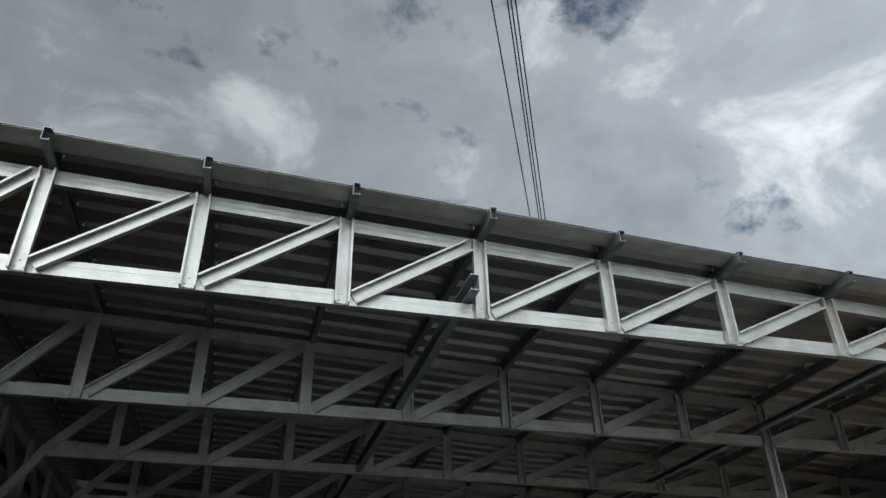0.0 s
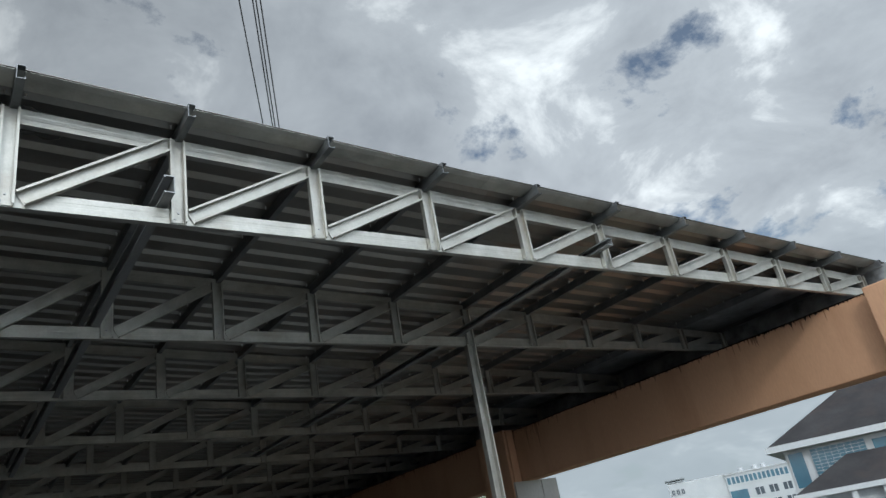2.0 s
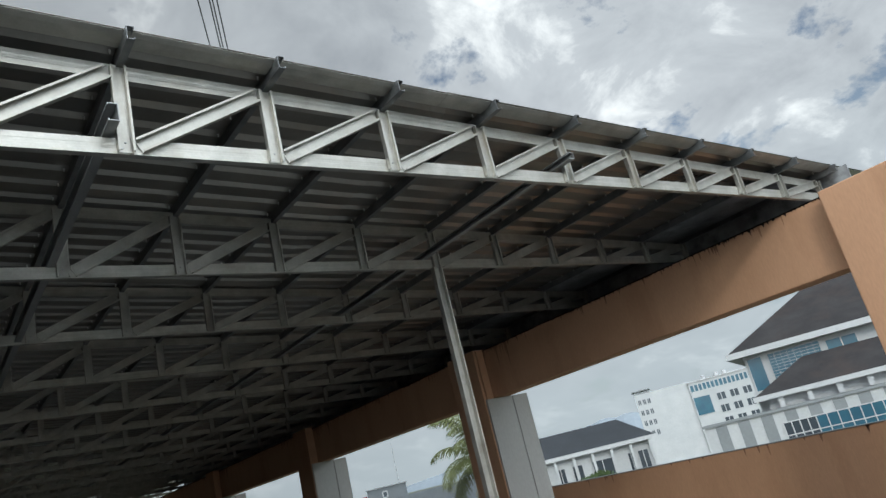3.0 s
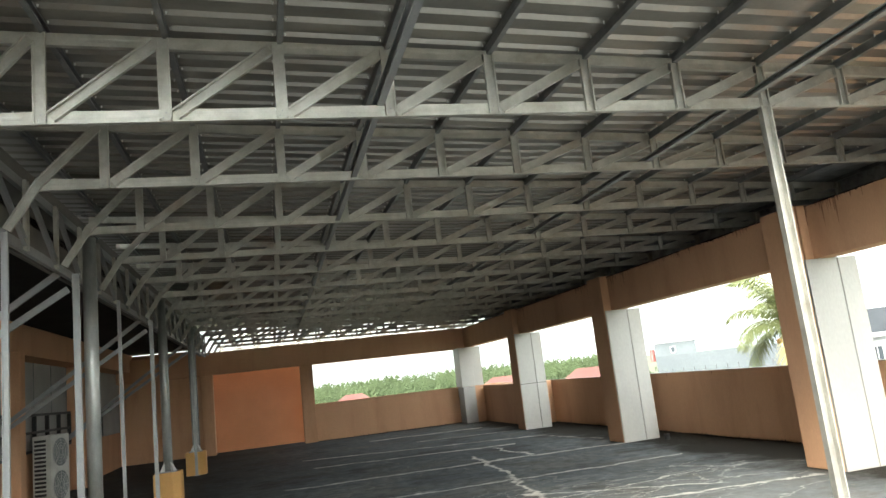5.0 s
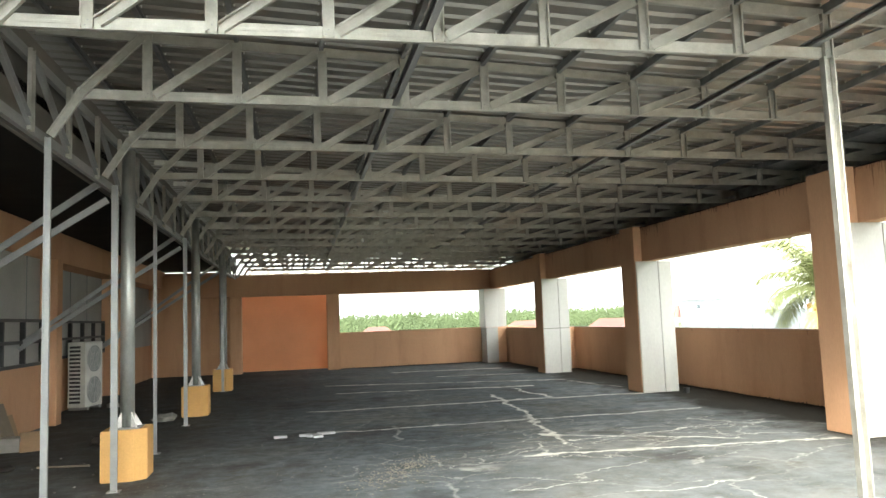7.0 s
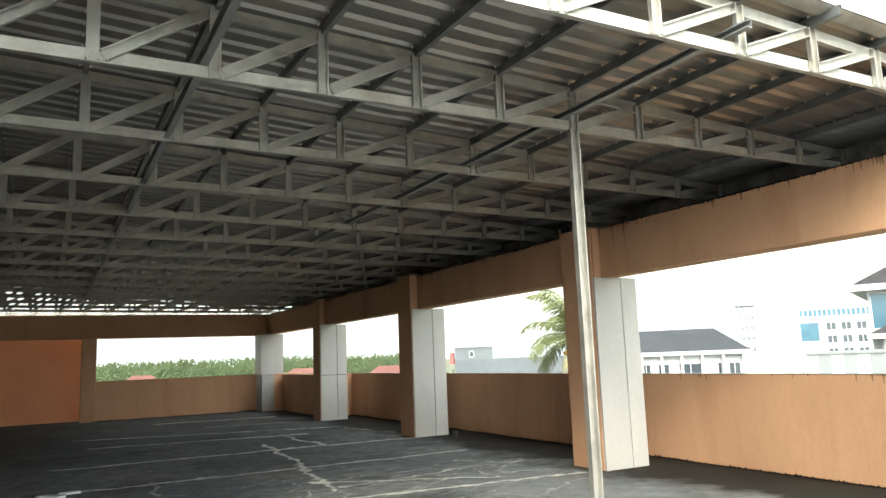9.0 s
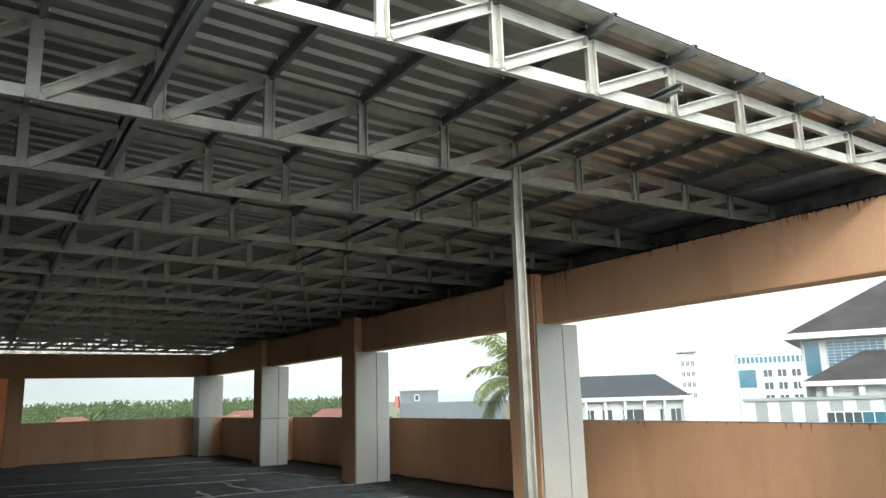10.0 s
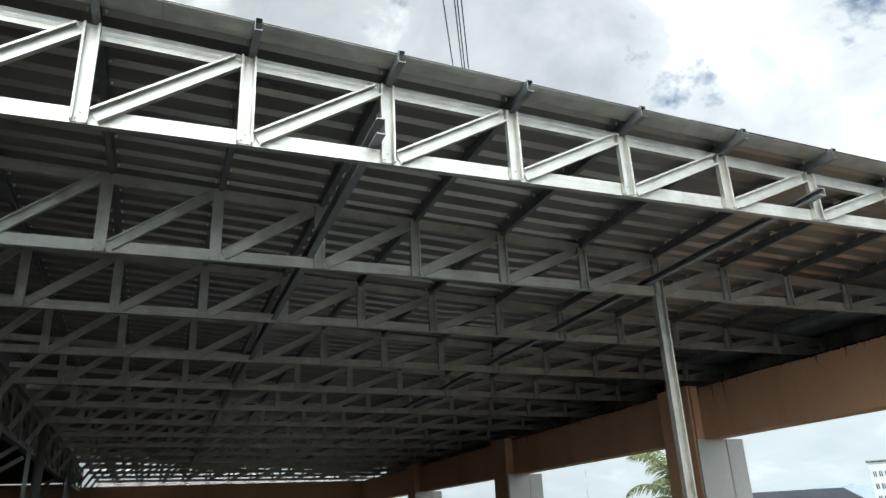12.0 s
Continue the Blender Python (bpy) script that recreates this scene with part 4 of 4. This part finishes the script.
for k in range(760):
    s = rs.uniform(-1, 1)
    x = 1.38 + 0.42 * s + rs.gauss(0, 0.10)
    y = 7.95 + 0.55 * s + rs.gauss(0, 0.20)
    if k > 470:
        x, y = rs.gauss(1.3, 0.55), rs.gauss(8.0, 0.75)
    r, a = rs.uniform(0.003, 0.013) * (0.6 if k > 470 else 1.0), rs.uniform(0, math.tau)
    i, m = len(vs), rs.choice((3, 4, 5))
    ring = [(x + r * rs.uniform(0.6, 1.2) * math.cos(a + j * math.tau / m), y + r * rs.uniform(0.6, 1.2) * math.sin(a + j * math.tau / m)) for j in range(m)]
    vs += [(p, q, 0.0) for p, q in ring] + [(p, q, r * rs.uniform(0.3, 0.7)) for p, q in ring]
    fs += [tuple(range(i + m, i + 2 * m))] + [(i + j, i + (j + 1) % m, i + m + (j + 1) % m, i + m + j) for j in range(m)]
me = bpy.data.meshes.new("mortar_crumbs")
me.from_pydata(vs, [], fs)
me.materials.append(CRUMB)
tagged(new("mortar_crumbs", me), "beige crumbled mortar strewn over the dark floor", "crumbs", kind="stuff")


# ---- beyond the parapet ----
def cable(p0, p1, r):
    bm = tube(bmesh.new(), p0, p1, r, n=6)
    return tagged(part("cable", bm, WIRE), "thin black overhead cable", "cable", "overhead cables")


# ---- buildings, each in a frame of its own: u right, v away ----
def facade(name, x, y, rz, label):
    return thing(name, pose(x, y, 0, 0, 0, rz), label, "building")


def window(parent, u0, u1, z0, z1, v, mat, nu=2, nz=1, bar=0.06, frame_mat=WHITE):
    w = part("window", boxes((u0, u1, v - 0.03, v + 0.02, z0, z1)), mat, parent, "tinted glass window")
    for k in range(nu + 1):
        u = u0 + (u1 - u0) * k / nu
        part("window_bar", boxes((u - bar / 2, u + bar / 2, v - 0.07, v - 0.02, z0, z1)), frame_mat, w)
    for k in range(nz + 1):
        z = z0 + (z1 - z0) * k / nz
        part("window_bar", boxes((u0, u1, v - 0.066, v - 0.024, z - bar / 2, z + bar / 2)), frame_mat, w)
    return w


def hip_roof(u0, u1, v0, v1, z0, zr, inset):
    bm = bmesh.new()
    vm = (v0 + v1) / 2
    b = [bm.verts.new(p) for p in ((u0, v0, z0), (u1, v0, z0), (u1, v1, z0), (u0, v1, z0))]
    r = [bm.verts.new((u0 + inset, vm, zr)), bm.verts.new((u1 - inset, vm, zr))]
    bm.faces.new((b[0], b[1], r[1], r[0])); bm.faces.new((b[2], b[3], r[0], r[1]))
    bm.faces.new((b[1], b[2], r[1])); bm.faces.new((b[3], b[0], r[0])); bm.faces.new(b[::-1])
    return bm


# blue-windowed house with a big dark roof and a chequered front block
big = facade("office_building", 42.6, 27.03, -62.7, "white office building with dark hipped roof and blue windows")
part("wall", boxes((0.9, 20, 1.0, 12, -9, 4.5)), WHITE, big)
part("eave", boxes((0.0, 21, 0.0, 13, 4.48, 4.85)), WHITE, big, "white eave slab")
part("roof", hip_roof(0.15, 21, 0.15, 13, 4.85, 8.6, 6.3), ROOFDARK, big, "dark shingle roof")
window(big, 1.05, 1.95, 2.1, 4.3, 0.98, BLUEGLASS, 1, 1)
window(big, 2.35, 5.4, 2.45, 4.3, 0.98, BLUEGLASS, 8, 10, bar=0.018)
window(big, 5.75, 7.5, 2.7, 4.2, 0.98, BLUEGLASS, 2, 2)
part("ledge", boxes((0.8, 20, 0.7, 1.0, 2.0, 2.25)), WHITE, big, "white ledge")
part("eave", boxes((0.9, 20, -2.4, 1.0, 1.62, 1.9)), WHITE, big, "white lower eave")
part("roof", hip_roof(1.0, 20, -2.3, 2.6, 1.9, 3.6, 3.2), ROOFDARK, big, "dark lower roof")
part("wall", boxes((1.6, 20, -1.6, 1.0, -9, 1.62)), WHITE, big)
for k in range(6):
    part("bracket", boxes((2.2 + 1.6 * k, 2.5 + 1.6 * k, -2.2, -1.6, 1.05, 1.6)), WHITE, big)
part("cornice", boxes((-2.3, 20, -3.05, -2.0, 0.86, 1.02)), GREYP, big, "grey cornice")
part("wall", boxes((-2.2, 20, -2.9, -1.6, -9, 0.86)), WHITE, big)
for k in range(16):
    u = -1.6 + k * 1.3
    hi, lo = (0.8, -0.75)
    if u > 1.9:
        lo = 0.2
    part("panel", boxes((u, u + 0.65, -2.94, -2.9, lo, hi)), GREYP, big, "grey facade panel")
for k in range(4):
    part("panel", boxes((-2.2 + 1.3 * k, -1.6 + 1.3 * k, -2.94, -2.9, -1.3, -0.8)), GREYP, big, "grey facade panel")
window(big, 2.05, 3.8, -2.0, 0.18, -2.92, DARKGLASS, 4, 3, bar=0.06)
window(big, 3.8, 13, -2.0, 0.18, -2.92, BLUEGLASS, 16, 3, bar=0.05)

# low building with a charcoal roof
low = facade("low_building", 41.0, 44.3, -46.0, "white low building with charcoal hipped roof")
part("wall", boxes((-4, 8.2, 0.6, 9, -9, 1.1)), WHITE, low)
part("eave", boxes((-5, 8.9, -0.1, 9.6, 0.95, 1.25)), WHITE, low, "white eave")
part("roof", hip_roof(-5, 8.8, 0, 9.6, 1.25, 3.05, 2.3), CHARCOAL, low, "charcoal roof")
part("roof_ridge", boxes((1.9, 2.0, 2.2, 2.3, 1.25, 1.3)), ROOFDARK, low)
for k in range(9):
    part("post", boxes((-3.8 + 1.5 * k, -3.6 + 1.5 * k, -0.02, 0.2, -3, 0.95)), WHITE, low)
for u, w in ((0.7, 0.7), (2.0, 0.8), (3.6, 1.6), (6.4, 0.5), (7.2, 0.8)):
    window(low, u, u + w, -1.2, 0.3, 0.58, DARKGLASS, 2, 1)

# pale tower blocks far behind
tow = facade("tower_block", 115.9, 95.9, -50.5, "pale concrete tower block with small windows")
part("wall", boxes((0, 10.4, 0, 14, -9, 8.4)), WHITE, tow)
part("roof", boxes((-0.3, 3.3, -0.4, 4, 8.9, 9.1), (0, 3.0, 0, 4, 8.4, 8.6)), GREYP, tow, "thin roof slab")
part("wall", boxes((0.2, 0.4, 0.1, 3, 8.6, 8.9), (2.6, 2.8, 0.1, 3, 8.6, 8.9)), WHITE, tow)
for r in range(4):
    for c in range(3):
        window(tow, 0.4 + 0.9 * c, 1.0 + 0.9 * c, 6.3 - 2.0 * r, 7.3 - 2.0 * r, -0.02, DARKGLASS, 2, 1, bar=0.08)
tow2 = facade("hotel_block", 122.2, 87.6, -56.5, "white hotel block with blue glass top floor")
part("wall", boxes((0, 16, 0, 14, -9, 8.0)), WHITE, tow2)
part("roof", boxes((-0.2, 16.2, -0.2, 14, 8.0, 8.25)), WHITE, tow2)
window(tow2, 0.1, 15.5, 6.2, 7.6, -0.02, BLUEGLASS, 20, 1, bar=0.22)
window(tow2, 0.1, 3.2, 1.8, 5.2, -0.02, BLUEGLASS, 1, 1, bar=0.1)
for r in range(3):
    for c in range(5):
        window(tow2, 4.4 + 2.4 * c, 6.0 + 2.4 * c, 3.7 - 2.3 * r, 5.1 - 2.3 * r, -0.02, DARKGLASS, 2, 1, bar=0.14)
for u in (3.0, 5.5, 7.0):
    part("roof_tank", tube(bmesh.new(), (u, 3, 8.25), (u, 3, 9.0), 0.5, n=12), WHITE, tow2)

# grey concrete house beside the palm
grey = facade("concrete_house", 29.7, 52.6, -31.5, "bare grey concrete house with rooftop room")
part("wall", boxes((0, 10, 0, 9, -9, 1.25)), CONCRETE, grey)
part("wall", boxes((0, 3.1, 0.2, 5, 1.25, 2.2)), CONCRETE, grey)
part("roof", boxes((-0.1, 3.2, 0.1, 5.1, 2.2, 2.3)), GREYP, grey, "flat roof slab")
window(grey, 1.2, 1.55, 1.45, 1.9, 0.18, DARKGLASS, 1, 1)
part("water_tank", tube(bmesh.new(), (-0.25, 0.7, 0.9), (-0.25, 0.7, 1.85), 0.22, 0.2, 14), REDTANK, grey, "faded red water tank")
part("mast", tube(bmesh.new(), (2.6, 3.0, 2.3), (2.6, 3.0, 5.6), 0.03, 0.015, 6), GALV_DULL, grey, "thin aerial mast")
for k in range(12):
    u = 0.3 + k * 0.8
    part("railing_post", boxes((u, u + 0.05, -0.05, 0.0, -0.2, 0.2)), ACDARK, grey)

for x, y, rz, s in ((9.9, 89.5, -6, 1.0), (37.6, 82.3, -25, 1.2), (32, 96, -10, 1.4)):
    hs = facade("red_roofed_house", x, y, rz, "small house with faded red hipped roof")
    part("wall", boxes((-3 * s, 3 * s, -2, 3, -9, -1.0)), WHITE, hs)
    part("roof", hip_roof(-3.6 * s, 3.6 * s, -2.6, 3.6, -1.0, 0.75, 2.6), ROOFRED, hs)

# faint hills on the horizon, haze put into their pale blue colour
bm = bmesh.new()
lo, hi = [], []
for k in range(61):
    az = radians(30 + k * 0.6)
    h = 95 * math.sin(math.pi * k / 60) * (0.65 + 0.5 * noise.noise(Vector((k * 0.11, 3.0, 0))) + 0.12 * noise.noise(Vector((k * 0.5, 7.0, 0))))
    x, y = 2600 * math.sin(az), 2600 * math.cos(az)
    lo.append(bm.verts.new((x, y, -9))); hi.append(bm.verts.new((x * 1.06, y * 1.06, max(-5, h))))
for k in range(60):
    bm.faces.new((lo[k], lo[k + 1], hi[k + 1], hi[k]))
tagged(part("backdrop_hills", bm, MOUNT), "faint hills on the horizon, coloured pale blue for haze", "hills", kind="structure")

# ---- trees ----
def palm(x, y, crown_z):
    ob = thing("palm_tree", pose(x, y, -9), "coconut palm with drooping green fronds and orange nuts", "tree")
    h = crown_z + 9
    bm = bmesh.new()
    last = None
    for k in range(11):
        s = k / 10
        p = Vector((0.7 * (1 - s) ** 2, 0.2 * math.sin(3 * s), h * s))
        if last is not None:
            tube(bm, last, p, 0.20 - 0.08 * (k - 1) / 10, 0.20 - 0.08 * s, 10)
        last = p
    part("trunk", bm, BARK, ob)
    top = last
    rp = random.Random(12)
    for k in range(30):
        az = k * 2.399 + rp.uniform(-0.2, 0.2)
        el = rp.choice((-0.5, -0.1, 0.3, 0.7, 1.0, 1.25, 1.45)) + rp.uniform(-0.15, 0.15)
        ln = rp.uniform(2.3, 3.0)
        bm = bmesh.new()
        d = Vector((math.cos(az), math.sin(az), 0))
        side = Vector((-d.y, d.x, 0))
        pts = []
        p, e = top.copy(), el
        for j in range(15):
            pts.append(p.copy())
            p = p + (d * math.cos(e) + Vector((0, 0, math.sin(e)))) * (ln / 14)
            e -= 0.03 + 0.016 * j
        for j in range(14):
            tube(bm, pts[j], pts[j + 1], 0.022 * (1 - j / 15) + 0.004, n=4)
        for j in range(1, 14):
            for q in range(4):
                base = pts[j].lerp(pts[j + 1], q / 4) if j < 14 else pts[j]
                s = (j + q / 4) / 14
                leaf = 0.75 * math.sin(math.pi * min(1, 0.18 + 0.8 * s)) + 0.1
                ax = (pts[j + 1] - pts[j]).normalized()
                for sg in (-1, 1):
                    tip = base + side * sg * leaf * 0.62 + ax * leaf * 0.5 - Vector((0, 0, leaf * rp.uniform(0.35, 0.75)))
                    a = bm.verts.new(base - ax * 0.018); b = bm.verts.new(base + ax * 0.018)
                    m1 = base.lerp(tip, 0.5) + Vector((0, 0, leaf * 0.1))
                    c, dd = bm.verts.new(m1 + ax * 0.02), bm.verts.new(m1 - ax * 0.02)
                    t = bm.verts.new(tip)
                    bm.faces.new((a, b, c, dd)); bm.faces.new((dd, c, t))
        dry = el < -0.2
        part("frond", bm, FROND_DRY if dry else FROND, ob, "dry yellow frond" if dry else "")
    for k in range(9):
        bm = bmesh.new()
        bmesh.ops.create_icosphere(bm, subdivisions=2, radius=rp.uniform(0.08, 0.12))
        c = top + Vector((rp.uniform(-0.4, 0.4), rp.uniform(-0.4, 0.4), rp.uniform(-0.75, -0.1)))
        bmesh.ops.translate(bm, verts=bm.verts, vec=c)
        part("coconut", bm, COCONUT, ob, "orange coconut", smooth=True)
    return ob


palm(19.1, 23.7, 2.1)


def woods():
    """A far belt of uneven crowns, each of small jagged clumps."""
    rt = random.Random(3)
    v0 = [Vector(p) for p in ((1, 0, 0), (-1, 0, 0), (0, 1, 0), (0, -1, 0), (0, 0, 1), (0, 0, -1))]
    f0 = [(a, b, c) if (a + b + c) % 2 else (b, a, c) for a in (0, 1) for b in (2, 3) for c in (4, 5)]
    vs, fs = [], []
    for row in range(7):
        dist = 118 + row * 14
        for k in range(220):
            az = radians(rt.uniform(-20, 26))
            d = dist + rt.uniform(-7, 7)
            x, y = d * math.sin(az), d * math.cos(az)
            top = 0.4 + 0.006 * d + 0.14 * row + rt.uniform(-0.7, 0.7) + 0.3 + 0.7 * noise.noise(Vector((x * 0.05, y * 0.05, 0)))
            w = rt.uniform(1.2, 2.2)
            spiky = rt.random() < 0.3
            tall = 4.6 if spiky else 3.6
            for c in range(44):
                s = c / 43
                spread = w * (1.0 - 0.95 * s if spiky else 0.95 * math.sin(math.pi * (0.25 + 0.7 * s)))
                r = w * rt.uniform(0.09, 0.20) * (1.0 - 0.45 * s)
                o = Vector((x + rt.uniform(-1, 1) * spread, y + rt.uniform(-1, 1) * spread, top - (1 - s) * tall))
                b = len(vs)
                for p in v0:
                    q = 1 + 0.6 * rt.uniform(-1, 1)
                    vs.append((o.x + p.x * r * q, o.y + p.y * r * q, o.z + p.z * r * q * (1.5 if spiky else 0.9)))
                fs.extend([[b + i for i in f] for f in f0])
    me = bpy.data.meshes.new("far_woods")
    me.from_pydata(vs, [], fs)
    me.materials.append(LEAF)
    return tagged(new("far_woods", me), "dense green woods along the horizon", "trees", kind="stuff")


woods()


def bush(x, y, z, r, seed):
    rb = random.Random(seed)
    ob = thing("leafy_tree", pose(x, y, -9), "green leafy tree top beyond the parapet", "tree", "trees beyond the parapet")
    part("trunk", tube(bmesh.new(), (0, 0, 0), (0, 0, z + 9), 0.18, 0.08, 8), BARK, ob)
    vs, fs = [], []
    for _ in range(1500):
        d = Vector((rb.gauss(0, 1), rb.gauss(0, 1), rb.gauss(0, 0.6))).normalized() * r * rb.uniform(0.5, 1.05)
        d.z *= 0.6
        d *= 1 + 0.35 * noise.noise(d * 1.1 + Vector((seed, 0, 0)))
        c = Vector((0, 0, z + 9)) + d
        a = Vector((rb.gauss(0, 1), rb.gauss(0, 1), rb.gauss(0, 1))).normalized() * 0.17
        b = a.orthogonal().normalized() * 0.07
        n = len(vs)
        vs += [tuple(c - a), tuple(c + b), tuple(c + a), tuple(c - b)]
        fs.append((n, n + 1, n + 2, n + 3))
    me = bpy.data.meshes.new("crown")
    me.from_pydata(vs, [], fs)
    me.materials.append(BUSH)
    cr = new("crown", me); cr.parent = ob
    return ob


bush(23.6, 41.8, -0.75, 2.0, 1)
bush(36.5, 34.5, -1.05, 1.3, 2)
bush(39.5, 37.5, -0.95, 1.2, 3)

# overhead cables, seen above the roof edge
for a, b in (((2.75, 6.20, 9.7), (5.12, 10.92, 9.7)), ((2.96, 6.15, 9.7), (5.30, 10.90, 9.6)), ((3.01, 6.14, 9.7), (5.36, 10.92, 9.6)), ((3.07, 6.13, 9.7), (5.48, 11.0, 9.6))):
    A, B = Vector(a), Vector(b)
    D = B - A
    cable(A - D * 3.5, B + D * 9.0, 0.011)


def utility_pole(x, y, top):
    ob = thing("utility_pole", pose(x, y, -9), "grey concrete utility pole carrying the cables", "pole", "utility poles")
    part("shaft", tube(bmesh.new(), (0, 0, 0), (0, 0, top + 9), 0.17, 0.11, 12), CONCRETE, ob)
    bm = boxes((-0.7, 0.7, -0.06, 0.06, top + 8.6, top + 8.72))
    part("crossarm", bm, GALV_DULL, ob)
    return ob


utility_pole(-5.45, -10.5, 10.0)
utility_pole(27.0, 54.2, 9.3)
ob = part("plywood_offcut", boxes((-0.008, 0.008, -0.42, 0.10, 0, 0.22), bevel=0.002), YELLOW)
ob.matrix_basis = pose(GX + 0.02, 4.83, 3.22, 0, 8, 0)
tagged(ob, "pale orange plywood offcut wedged in the girder", "board")
